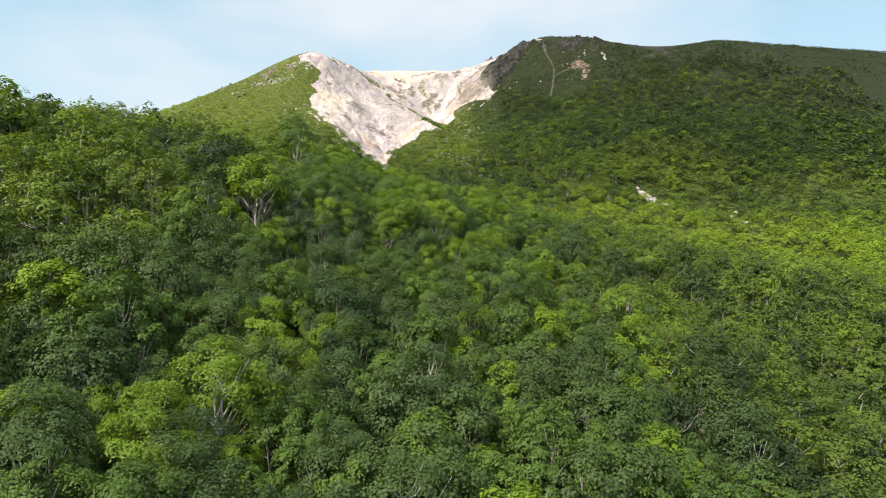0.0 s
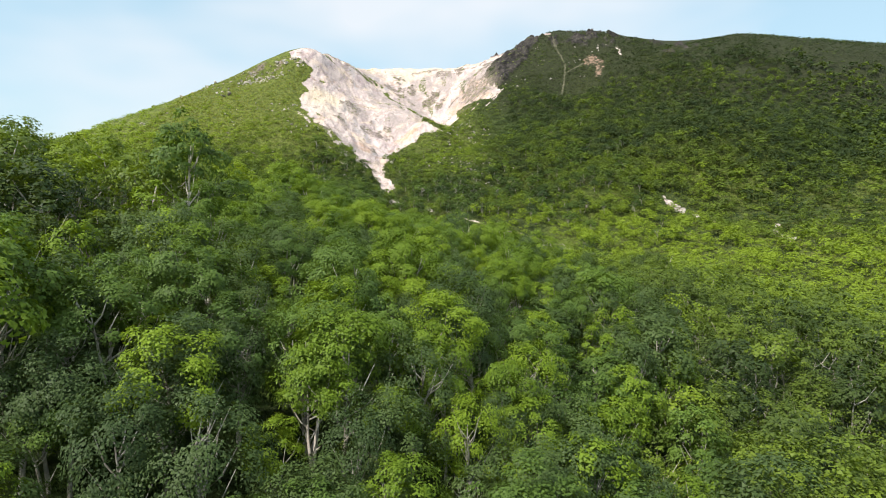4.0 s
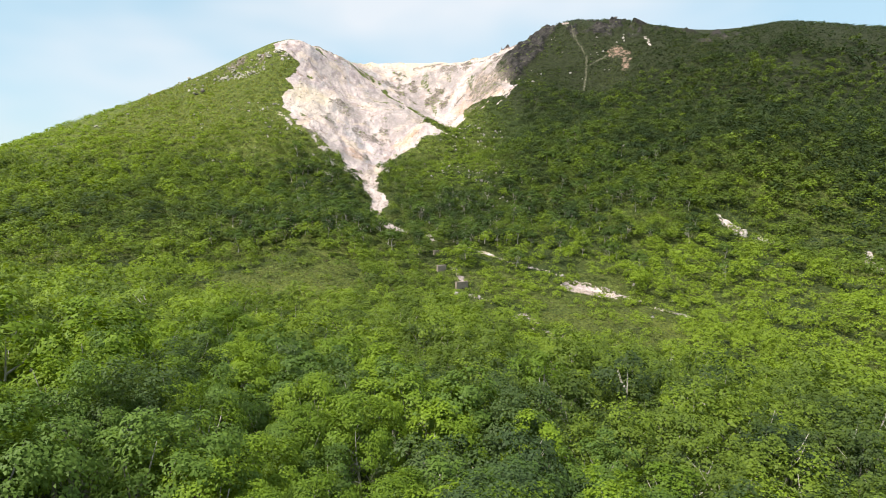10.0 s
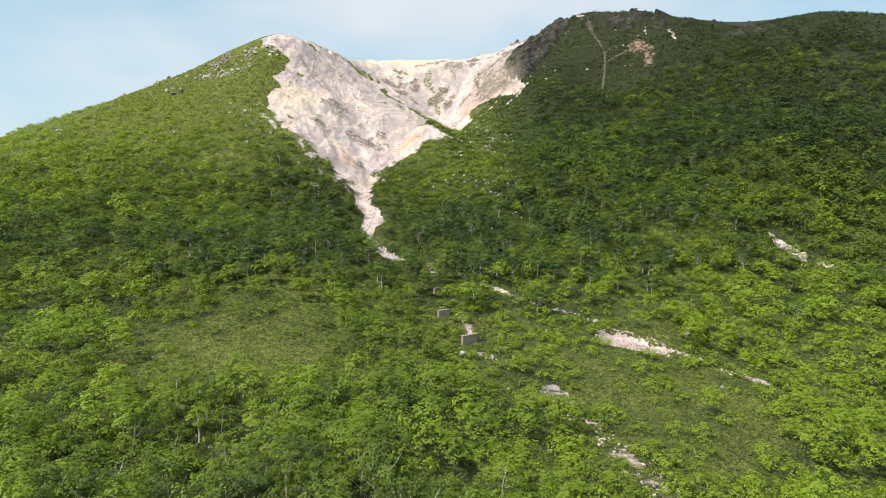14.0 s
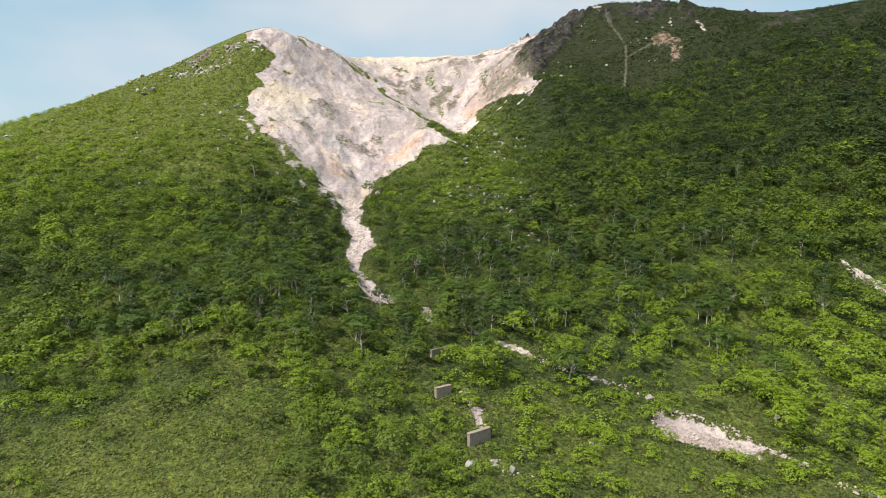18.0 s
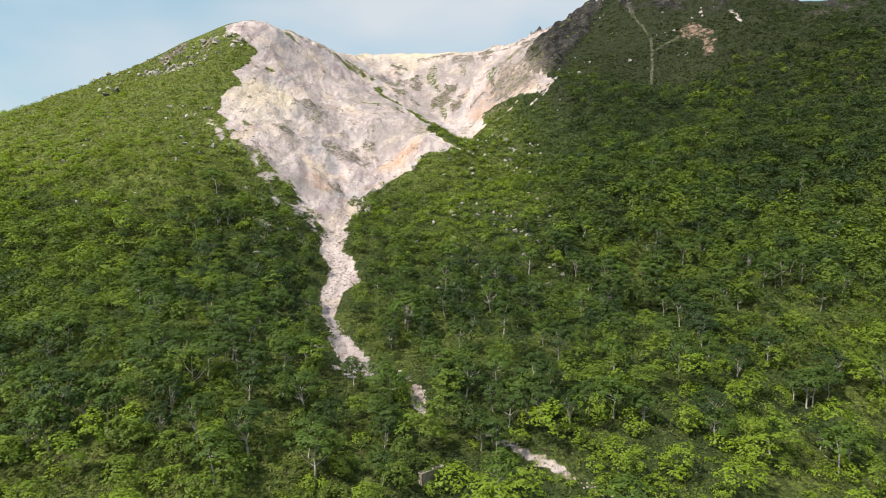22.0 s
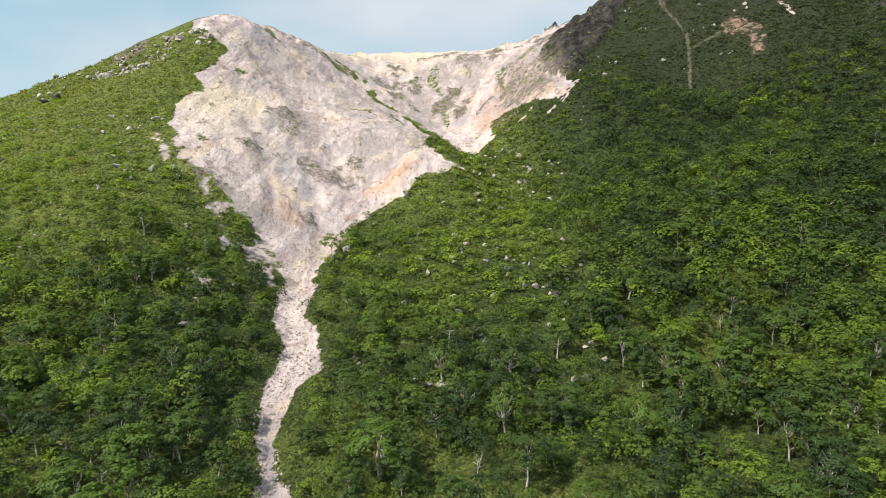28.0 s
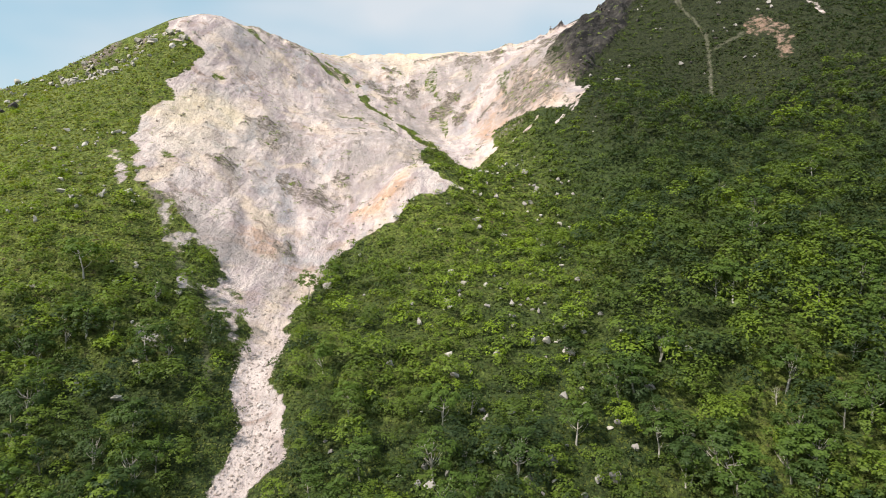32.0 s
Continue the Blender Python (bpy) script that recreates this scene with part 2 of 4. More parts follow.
BENCH = [(1, 387, 8), (-9, 356, 6.5), (27, 316, -9), (-1, 287, -10), (93, 306, -15.5), (117, 284, -20), (196, 350, -9), (132, 292, -21), (58, 240, -15),
         (-12, 248, -8), (-23, 225, -5.5), (300, 380, 2), (420, 400, 10), (220, 250, -28), (360, 260, -30)]
SPUR = [(-3, 146, -1.0), (13, 165, -4.5), (-7, 139, 0.8), (-15, 143, 3.2), (6, 141, -2.8), (34, 157, -9.5), (48, 159, -12), (-13, 100, -2.5), (-19, 114, 2.2), (-0.5, 94, -5.0), (22, 114, -10.5),
        (-6, 126, -1.0), (31, 121, -11), (15, 107, -11), (-35, 75, 0.0), (-28, 81, -1.5), (-13, 83, -6), (-12, 114, 0), (2.6, 66, -17), (15, 99, -13), (45, 111, -21.5), (-6, 64, -17),
        (-24, 55, -11), (80, 118, -23), (111, 156, -26.6), (69, 168, -15.6), (-23, 152, 2.9), (-60, 90, 5.5), (-70, 160, 10),
        (-80, 240, -2), (-150, 150, 14), (-150, 240, -6), (20, 20, -30), (-40, 20, -17), (80, 40, -40), (-90, 0, -8), (0, -60, -45), (200, 60, -50), (-280, 200, -5)]



def radial(r2):
    return r2 * np.log(r2 + 1e-6)


CONTROL = np.array(CREST_WEST + CREST_EAST + BEHIND + FACE_WEST + SCREE + BOWL + FACE_EAST + BENCH + SPUR, float)
CX, CY, CZ = CONTROL[:, 0] / 100, CONTROL[:, 1] / 100, CONTROL[:, 2]
_k = radial((CX[:, None] - CX) ** 2 + (CY[:, None] - CY) ** 2) + 0.004 * np.eye(len(CX))
_p = np.stack([np.ones_like(CX), CX, CY], 1)
WEIGHTS = np.linalg.solve(np.block([[_k, _p], [_p.T, np.zeros((3, 3))]]), np.concatenate([CZ, np.zeros(3)]))


def height(x, y):
    """The smooth height of the ground at arrays x, y, easing to low far country all round."""
    x, y = np.broadcast_arrays(np.asarray(x, float), np.asarray(y, float))
    shape, x, y = x.shape, x.ravel(), y.ravel()
    bx, by = np.clip(x, -720, 780), np.clip(y, -80, 960)
    z = np.zeros_like(bx)
    for k in range(0, len(bx), 20000):
        u, v = bx[k:k + 20000, None] / 100, by[k:k + 20000, None] / 100
        z[k:k + 20000] = radial((u - CX) ** 2 + (v - CY) ** 2) @ WEIGHTS[:-3] + WEIGHTS[-3] + WEIGHTS[-2] * u[:, 0] + WEIGHTS[-1] * v[:, 0]
    away = np.hypot(x - bx, y - by)
    z = z - 0.35 * away + 0.35 * np.maximum(away - 500, 0)
    return z.reshape(shape)

# ---- where the ground is bare ----
FACE = [(-99, 638), (-78, 626), (-78, 608), (-82, 595), (-75, 586), (-81, 570), (-79, 556), (-71, 540), (-61, 523), (-52, 518), (-43, 511), (-33, 504), (-22, 489), (-18, 482),
        (-9, 478), (-10, 504), (-6, 520), (1, 529), (12, 533), (30, 544), (34, 549), (30, 558), (27, 570), (26, 592), (26, 608), (12, 655), (-5, 675), (-23, 690), (-42, 700), (-52, 712), (-70, 714), (-80, 690), (-88, 662), (-102, 648)]
TORRENT = [(-18, 486), (-17, 465), (-15, 457), (-10.5, 447), (-11, 437), (-10, 422), (-7, 413), (-3, 398), (2, 384), (7, 379), (10, 385), (4, 395), (-1, 404), (-5, 416), (-5.5, 424), (-5, 434),
           (-1, 441), (-4, 453), (-8.5, 461), (-8.5, 482)]
BOWL_EDGE = [(41, 597), (34, 603), (21, 660), (6, 679), (-9, 700), (-24, 716), (-42, 722), (-60, 725), (-54, 782), (-24, 828), (13, 844), (53, 828), (92, 780), (119, 712), (113, 700), (97, 688),
             (84, 672), (89, 647), (93, 614), (83, 601), (76, 615), (64, 634), (55, 637), (53, 602), (43, 595)]
CLIFF = [(108, 708), (128, 717), (141, 713), (138, 690), (122, 660), (106, 634), (92, 626), (87, 645), (92, 668), (98, 690)]
SLIP = [(64, 331), (67, 332), (72, 329), (76, 326.5), (80, 321), (77, 317.5), (70, 318), (64, 323), (62, 327)]
SLIP_FAR = [(165, 421), (163, 412), (168, 403), (172, 405), (171, 415)]
RUST_PATCH = [(178, 646), (189, 641), (193, 631), (188, 620), (184, 610), (179, 612), (181, 628), (172, 632)]
# dense green on the foot of the rib between face and bowl
RIB_FOOT = [(23, 556), (28, 549), (38, 549), (42, 562), (39, 597), (30, 611), (22, 612), (20, 588)]
# rock that stands out of the bare face: x, y and half widths
OUTCROPS = [(-41, 587, 10, 13), (-46, 550, 6, 7), (-19, 560, 13, 9), (-10, 571, 8, 8), (18, 578, 6, 10), (-58, 697, 9, 8), (-44, 698, 9, 7), (-32, 700, 8, 6), (-52, 517, 9, 6), (-70, 690, 8, 10), (-20, 523, 5, 5), (76, 655, 18, 38), (60, 622, 7, 12), (92, 690, 10, 16), (-4, 715, 14, 8), (48, 735, 10, 14)]
# lines of bare ground: half width, then the way of it
LINES = [(1.1, [(12, 383), (16, 376), (19, 363)]), (0.9, [(27, 365), (29, 358), (35, 354)]), (1.0, [(36, 353), (46, 346), (53, 342.5), (61, 340)], 0.62), (1.9, [(62.5, 337.5), (66, 335)]),
         (1.1, [(79, 321), (86, 315)]), (1.5, [(87, 311), (97, 305)]), (1.1, [(23, 336), (26, 328), (27, 323)]), (1.5, [(28, 312), (33, 308)]), (3.2, [(42, 294), (44, 276), (46, 260), (46, 244), (45, 231)], 0.55),
         (1.9, [(176, 404), (184, 392)]), (1.5, [(213, 380), (202, 365), (197, 343)]), (4.5, [(152, 719), (156, 706)]),
         (2.0, [(210, 650), (209, 631)], 0.55), (1.9, [(216, 640), (219, 621)], 0.55), (2.0, [(-38, 469), (-34, 466)], 0.5), (1.5, [(-6, 395), (4, 378)]), (3.0, [(-104, 634), (-90, 628)]), (1.5, [(95, 617), (84, 598)], 0.8), (1.2, [(72, 612), (65, 602)], 0.75), (1.0, [(80, 597), (70, 590)], 0.7), (1.0, [(61, 602), (53, 598)], 0.7),
         (1.3, [(-54, 515), (-48, 506), (-41, 495), (-36, 487)], 0.85)]

TRAILS = [[(155, 705), (156, 672), (159, 643), (155, 629), (148, 610)], [(159, 634), (174, 636)], [(-28, 479), (-20, 458)], [(-60, 522), (-52, 512), (-43, 499), (-34, 487)]]


def inside(x, y, ring):
    hit = np.zeros(x.shape, bool)
    for (ax, ay), (bx, by) in zip(ring, ring[1:] + ring[:1]):
        hit ^= ((ay > y) != (by > y)) & (x < (bx - ax) * (y - ay) / (by - ay + 1e-9) + ax)
    return hit


def off_line(x, y, way):
    best = np.full(x.shape, 1e9)
    for (ax, ay), (bx, by) in zip(way, way[1:]):
        k = np.clip(((x - ax) * (bx - ax) + (y - ay) * (by - ay)) / ((bx - ax) ** 2 + (by - ay) ** 2), 0, 1)
        best = np.minimum(best, np.hypot(x - ax - k * (bx - ax), y - ay - k * (by - ay)))
    return best


def depth_in(x, y, ring):
    """Metres inside a ring (negative outside)."""
    px, py = [p[0] for p in ring], [p[1] for p in ring]
    near = (x > min(px) - 32) & (x < max(px) + 32) & (y > min(py) - 32) & (y < max(py) + 32)
    out = np.full(x.shape, -32.0)
    qx, qy = x[near], y[near]
    d = off_line(qx, qy, ring + ring[:1])
    out[near] = np.where(inside(qx, qy, ring), d, -d)
    return out


def close_by(x, y, way, reach=8.0):
    """Metres from a line, told only near it."""
    px, py = [p[0] for p in way], [p[1] for p in way]
    near = (x > min(px) - reach) & (x < max(px) + reach) & (y > min(py) - reach) & (y < max(py) + reach)
    out = np.full(x.shape, reach)
    out[near] = off_line(x[near], y[near], way)
    return out


DICE = np.random.default_rng(3).random((256, 256)).astype(np.float32)


def lattice(x, y, seed):
    """Smooth value noise from 0 to 1, one cell a metre."""
    i, j = np.floor(x).astype(np.int32), np.floor(y).astype(np.int32)
    u, v = (x - i).astype(np.float32), (y - j).astype(np.float32)
    u, v = u * u * (3 - 2 * u), v * v * (3 - 2 * v)
    i, j = i + 37 * seed, j + 101 * seed
    a, b, c, d = i & 255, (i + 1) & 255, j & 255, (j + 1) & 255
    low, high = DICE[a, c], DICE[a, d]
    low = low + (DICE[b, c] - low) * u
    high = high + (DICE[b, d] - high) * u
    return low + (high - low) * v


def fbm(x, y, size, seed, octaves=4):
    z, a, total = 0.0, 1.0, 0.0
    for k in range(octaves):
        z, total = z + a * lattice(x / size * 2 ** k + 17 * k, y / size * 2 ** k - 9 * k, seed + k), total + a
        a *= 0.5
    return z / total


def ease(v, lo, hi):
    k = np.clip((v - lo) / (hi - lo), 0, 1)
    return k * k * (3 - 2 * k)


def bareness(x, y):
    """0 where plants cover the ground, 1 where it is bare."""
    wob = (fbm(x, y, 9, 3, 5) - 0.5) * 6 + (fbm(x, y, 2.6, 4, 2) - 0.5) * 3
    face = depth_in(x, y, FACE)
    b = ease(face + wob, -1.6, 1.8)
    # a half grown strip of scree beside the face
    b = np.maximum(b, 0.58 * ease(face, -13, -7) * ease(y, 552, 532) * ease(-x, 12, 20) * ease(fbm(x * 1.3 + y * 0.55, y * 0.4, 5, 41, 4), 0.43, 0.55))
    b = np.maximum(b, ease(depth_in(x, y, BOWL_EDGE) + wob, -1.5, 1.5) * (1 - 0.5 * ease(fbm(x * 1.5, y * 0.35, 12, 40, 5), 0.62, 0.72) * ease(y, 800, 770)))
    b = np.maximum(b, ease(depth_in(x, y, TORRENT) + (fbm(x, y, 5, 5) - 0.5) * 2.5, -0.7, 0.7))
    b = np.maximum(b, 0.47 * ease(depth_in(x, y, RUST_PATCH) + (fbm(x, y, 5, 7) - 0.5) * 9, -2, 2))
    for ring in (SLIP, SLIP_FAR):
        b = np.maximum(b, ease(depth_in(x, y, ring) + (fbm(x, y, 4, 5) - 0.5) * 6.5, -0.5, 0.5))
    ragged, broken = fbm(x, y, 4, 6), ease(fbm(x, y, 6, 8, 3), 0.46, 0.55)
    for w, way, *much in LINES:
        b = np.maximum(b, (much[0] if much else 1.0) * ease(w - close_by(x, y, way) + (ragged - 0.5) * 3.4, -0.3, 0.7) * (0.25 + 0.75 * broken))
    for way in TRAILS:
        b = np.maximum(b, 0.34 * ease(1.15 - close_by(x, y, way), -0.3, 1.0))
    # the rib between face and bowl is grown over in patches
    rib = close_by(x, y, [(40, 597), (26, 606), (10, 668), (-24, 704), (-56, 722)], 14.0)
    b = np.maximum(b, ease(rib, 11, 6) * ease(y, 604, 640) * ease(fbm(x * 1.3, y * 0.5, 8, 42, 5) + 0.10 * ease(y, 640, 700), 0.44, 0.58))
    # tufts that hold on in the face
    tuft = ease(fbm(x, y, 7, 21), 0.62, 0.70) * ease(face, 3, 9) * ease(fbm(x, y, 40, 22, 2), 0.40, 0.60)
    foot = ease(depth_in(x, y, RIB_FOOT) + (fbm(x, y, 6, 43) - 0.5) * 5, -0.8, 0.8)
    return b * (1 - 0.62 * tuft) * (1 - foot)


def crags(x, y):
    """How far rock stands out of the ground, 0 to 1."""
    face = depth_in(x, y, FACE)
    knob = np.zeros(x.shape)
    for cx, cy, rx, ry in OUTCROPS:
        knob = np.maximum(knob, ease(1.25 - np.hypot((x - cx) / rx, (y - cy) / ry), 0, 0.9))
    c = 0.62 * ease(knob * 0.9 + (fbm(x * 1.2, y, 5, 31, 4) - 0.5) * 2.4, 0.12, 0.62) * ease(knob, 0, 0.2)
    c = np.maximum(c, 0.5 * ease(fbm(x * 1.3, y * 0.8, 5, 37, 5), 0.61, 0.74) * ease(face, 1, 6))
    c = np.maximum(c, ease(depth_in(x, y, CLIFF) + (fbm(x, y, 14, 32, 5) - 0.55) * 46, -2, 4))
    c = np.maximum(c, 0.8 * ease(fbm(x, y, 13, 33, 5), 0.56, 0.70) * ease(depth_in(x, y, BOWL_EDGE), 1, 8) * ease(y, 775, 745))
    east = ease(off_line(x, y, [(150, 690), (185, 672), (225, 655), (270, 625)]), 26, 8)
    c = np.maximum(c, 0.9 * ease(fbm(x, y, 12, 34, 5), 0.50, 0.64) * east)
    west = ease(off_line(x, y, [(-340, 633), (-246, 631), (-183, 634), (-140, 632), (-104, 634)]), 17, 3)
    c = np.maximum(c, 0.8 * ease(fbm(x, y, 9, 35, 4), 0.52, 0.64) * west)
    return c


def surface(x, y):
    """The height of the ground with its relief."""
    z = height(x, y)
    face = np.maximum(depth_in(x, y, FACE), depth_in(x, y, BOWL_EDGE))
    z = z + (fbm(x, y, 26, 11) - 0.5) * 2.4
    ribs = np.abs(fbm(x * 1.0 + 0.25 * y, y * 0.30, 15, 12, 5) - 0.5) * 2
    z = z + ease(face, 0, 8) * (ribs * 3.8 - 1.1 + (fbm(x, y, 6, 14, 3) - 0.5) * 1.1)
    z = z + crags(x, y) * (0.2 + 3.4 * fbm(x, y, 4, 15, 3) + 9.0 * ease(x, 84, 100) * np.abs(fbm(x, y, 10, 16, 5) - 0.5) * 2)
    z = z - 1.2 * ease(depth_in(x, y, TORRENT), -3, 2)
    # the slip has broken away under a steep bank
    z = z - 1.5 * ease(depth_in(x, y, SLIP) + (fbm(x, y, 4, 17) - 0.5) * 2, 0.2, 1.8) * ease(y + 0.6 * x, 362, 372)
    return z


def spread(a, b, step):
    return list(np.arange(a, b, step))


def build_ground():
    far = [60, 130, 220, 340, 500, 720, 1000, 1400, 2000, 2900]
    xs = [-440 - f for f in far[::-1]] + spread(-440, -112, 5) + spread(-112, 215, 1.4) + spread(215, 480, 5) + [480 + f for f in [0] + far]
    ys = [-120 - f for f in far[::-1]] + spread(-120, 296, 4) + spread(296, 356, 1.1) + spread(356, 395, 2) + spread(395, 700, 1.5) + spread(700, 862, 2.5) + [862 + f for f in [0] + far]
    gx, gy = np.meshgrid(np.array(xs, float), np.array(ys, float))
    nx, ny = len(xs), len(ys)
    gz = surface(gx.ravel(), gy.ravel())
    co = np.stack([gx.ravel(), gy.ravel(), gz], 1)
    a = (np.arange(ny - 1)[:, None] * nx + np.arange(nx - 1)).ravel()
    quads = np.stack([a, a + 1, a + 1 + nx, a + nx], 1)
    me = bpy.data.meshes.new("ground")
    me.vertices.add(len(co))
    me.vertices.foreach_set("co", co.ravel())
    me.loops.add(quads.size)
    me.loops.foreach_set("vertex_index", quads.ravel().astype(np.int32))
    me.polygons.add(len(quads))
    me.polygons.foreach_set("loop_start", np.arange(0, quads.size, 4, dtype=np.int32))
    me.update(calc_edges=True)
    me.shade_smooth()
    x, y = co[:, 0], co[:, 1]
    rust = ease(1 - np.hypot((x - 7) / 14, (y - 547) / 12), 0, 0.6) + ease(depth_in(x, y, RUST_PATCH), -4, 2) + 1.0 * ease(1 - np.hypot((x - 68) / 26, (y - 645) / 44), 0, 0.4)
    rust = rust + 0.7 * ease(1 - np.hypot((x + 27) / 9, (y - 521) / 8), 0, 0.5)
    cream = ease(1 - np.hypot((x + 62) / 22, (y - 575) / 34), 0, 0.6) + ease(depth_in(x, y, BOWL_EDGE), 0, 10) * ease(y, 720, 790)
    ash = sum(ease(1 - np.hypot((x - cx) / rx, (y - cy) / ry), 0, 0.5) for cx, cy, rx, ry in ((2, 592, 18, 38), (-38, 511, 18, 10), (-14, 650, 24, 36), (-35, 590, 14, 20), (20, 690, 26, 40), (80, 660, 32, 54), (40, 720, 34, 32)))
    grass = ease(fbm(x, y, 40, 50), 0.40, 0.60) * ease(y, 235, 262) * ease(gz, 70, 20) * 0.8 + ease(gz, 34, 62) * ease(x, 80, 50) 
    # the heath mask also carries the cloud shade painted on the eastern heights
    for name, v in (("bare", bareness(x, y)), ("rock", crags(x, y)), ("grass", np.clip(np.maximum(grass, meadow(x, y)), 0, 1)), ("rust", np.clip(rust, 0, 1)), ("cream", np.clip(cream, 0, 1)),
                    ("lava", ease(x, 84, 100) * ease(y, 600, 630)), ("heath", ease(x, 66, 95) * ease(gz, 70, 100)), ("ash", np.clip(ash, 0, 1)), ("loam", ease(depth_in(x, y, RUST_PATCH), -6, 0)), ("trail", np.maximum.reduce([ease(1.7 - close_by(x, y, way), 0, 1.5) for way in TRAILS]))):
        me.attributes.new(name, "FLOAT", "POINT").data.foreach_set("value", v.astype(np.float32))
    me.materials.append(GROUND)
    return tagged(new("ground", me), "green mountain ground with a pale bare volcanic face", "ground", kind="structure")


# ---- plants ----
RNG = np.random.default_rng(7)


def unit(v):
    return v / np.maximum(np.linalg.norm(v, axis=1, keepdims=True), 1e-9)


def crown_shape(rng, kind, count, leaf, slim=0.5):
    """Leaves of a plant one unit high: triangles (n, 3, 3) set in clumps over the shell of its crown."""
    # height of the middle, half width, half height, number and least size of the clumps, flatness, how far down they reach
    mid, rx, rz, k, least, flat, low = {"tree": (0.63, 0.30, 0.29, 27, 0.078, 0.70, 1.35), "alder": (0.54, 0.33, 0.36, 28, 0.095, 0.85, 1.35), "dome": (0.60, 0.32, 0.30, 16, 0.125, 0.80, 1.15),
                                        "shrub": (0.36, 0.55, 0.36, 10, 0.220, 0.90, 1.40), "mat": (0.14, 0.85, 0.24, 10, 0.300, 0.55, 1.20)}[kind]
    u = (np.arange(k) + 0.5) / k
    up = 1.0 - low * u + rng.uniform(-0.10, 0.10, k)
    ang = np.arange(k) * 2.39996 + rng.uniform(-0.5, 0.5, k)
    ring = np.sqrt(np.clip(1 - up * up, 0.02, 1)) * rng.uniform(0.40 if kind == "tree" else 0.55, 1.12, k)
    blob = np.stack([np.cos(ang) * ring * rx, np.sin(ang) * ring * rx, mid + up * rz * rng.uniform(0.62 if kind == "tree" else 0.72, 1.12, k)], 1)
    blob[:, :2] += rng.normal(0, 0.07 * rx, 2)
    size = least * rng.uniform(0.75, 1.75, k)
    pick = rng.choice(k, count, p=size ** 2 / (size ** 2).sum())
    away = unit((blob - np.array([0, 0, mid - 0.15])) * np.array([1 / rx, 1 / rx, 1 / rz]))[pick]
    way = unit(rng.normal(size=(count, 3)) + away * 1.0 + np.array([0, 0, 0.30]))
    c = blob[pick] + way * size[pick, None] * (0.55 + 0.50 * rng.random((count, 1))) * np.array([1, 1, flat])
    c[:, 2] = np.maximum(c[:, 2], 0.03)
    n = unit(way * 0.60 + away * 0.55 + np.array([0, 0, 0.22]) + rng.normal(size=(count, 3)) * 0.24)
    t = unit(np.cross(n, rng.normal(size=(count, 3))))
    b = np.cross(n, t)
    s = leaf * (0.65 + 0.7 * rng.random((count, 1)))
    return np.stack([c + t * s * 0.62, c - t * s * 0.36 + b * s * slim, c - t * s * 0.30 - b * s * slim], 1)


def tube(points, radii, sides):
    """A tapered tube through points: verts and quads."""
    vs, fs = [], []
    for i, (p, r) in enumerate(zip(points, radii)):
        way = (points[min(i + 1, len(points) - 1)] - points[max(i - 1, 0)]).normalized()
        side = way.orthogonal().normalized()
        up = way.cross(side)
        vs += [p + side * math.cos(6.283 * k / sides) * r + up * math.sin(6.283 * k / sides) * r for k in range(sides)]
        if i:
            o = (i - 1) * sides
            fs += [(o + k, o + (k + 1) % sides, o + sides + (k + 1) % sides, o + sides + k) for k in range(sides)]
    return vs, fs


def limbs(rnd, sides=5, branches=6, forks=1):
    """Trunk and limbs of a tree one unit high, as tubes."""
    lean = Vector((rnd.uniform(-0.06, 0.06), rnd.uniform(-0.06, 0.06), 0))
    out = []
    for f in range(forks):
        sway = Vector((rnd.uniform(-0.10, 0.10), rnd.uniform(-0.10, 0.10), 0)) * (1 if f else 0.5)
        pts = [lean * t * 2 + sway * t * t * 1.6 + Vector((rnd.uniform(-0.012, 0.012), rnd.uniform(-0.012, 0.012), t * 0.78 - 0.06)) for t in (0, 0.15, 0.35, 0.55, 0.75, 1.0)]
        out.append(tube(pts, [0.020, 0.017, 0.014, 0.011, 0.007, 0.002], sides))
        for k in range(branches):
            t = rnd.uniform(0.38, 0.9)
            i = min(int(t * 5), 4)
            root = pts[i].lerp(pts[i + 1], t * 5 - i)
            a = rnd.uniform(0, 6.283)
            reach = rnd.uniform(0.13, 0.26) * (1.25 - t * 0.5)
            d = Vector((math.cos(a) * reach, math.sin(a) * reach, rnd.uniform(0.14, 0.26)))
            out.append(tube([root, root + Vector((d.x * 0.55, d.y * 0.55, d.z * 0.35)), root + d], [0.0070, 0.0052, 0.0015], max(3, sides - 1)))
    return out


def join_tubes(tubes, grown=False):
    """Tubes in one mesh; grown: each limb is tied to the stem that it springs from."""
    vs, fs = [], []
    for v, f in tubes:
        o = len(vs)
        if grown and o:
            fs.append((o, o + 1, min(range(min(o, 36)), key=lambda i: (vs[i] - v[0]).length)))
        vs += v
        fs += [tuple(i + o for i in q) for q in f]
    return vs, fs


def near_reach(x, y, z):
    """About how close the way over the spur and the bench comes in sight of a place."""
    return np.maximum.reduce([np.abs(x - 0.075 * y) / 0.72, (0.165 * y - z) / 0.63, y - 334, np.full(x.shape, 8.0)])


def in_sight(x, y):
    return (x > -45 - 0.72 * y) & (x < 50 + 0.86 * y) & (y > 0)


def jitter_grid(x0, x1, y0, y1, step):
    gx, gy = np.meshgrid(np.arange(x0, x1, step), np.arange(y0, y1, step))
    x = gx.ravel() + (RNG.random(gx.size) - 0.5) * step * 0.95
    y = gy.ravel() + (RNG.random(gx.size) - 0.5) * step * 0.95
    keep = in_sight(x, y)
    return x[keep], y[keep]


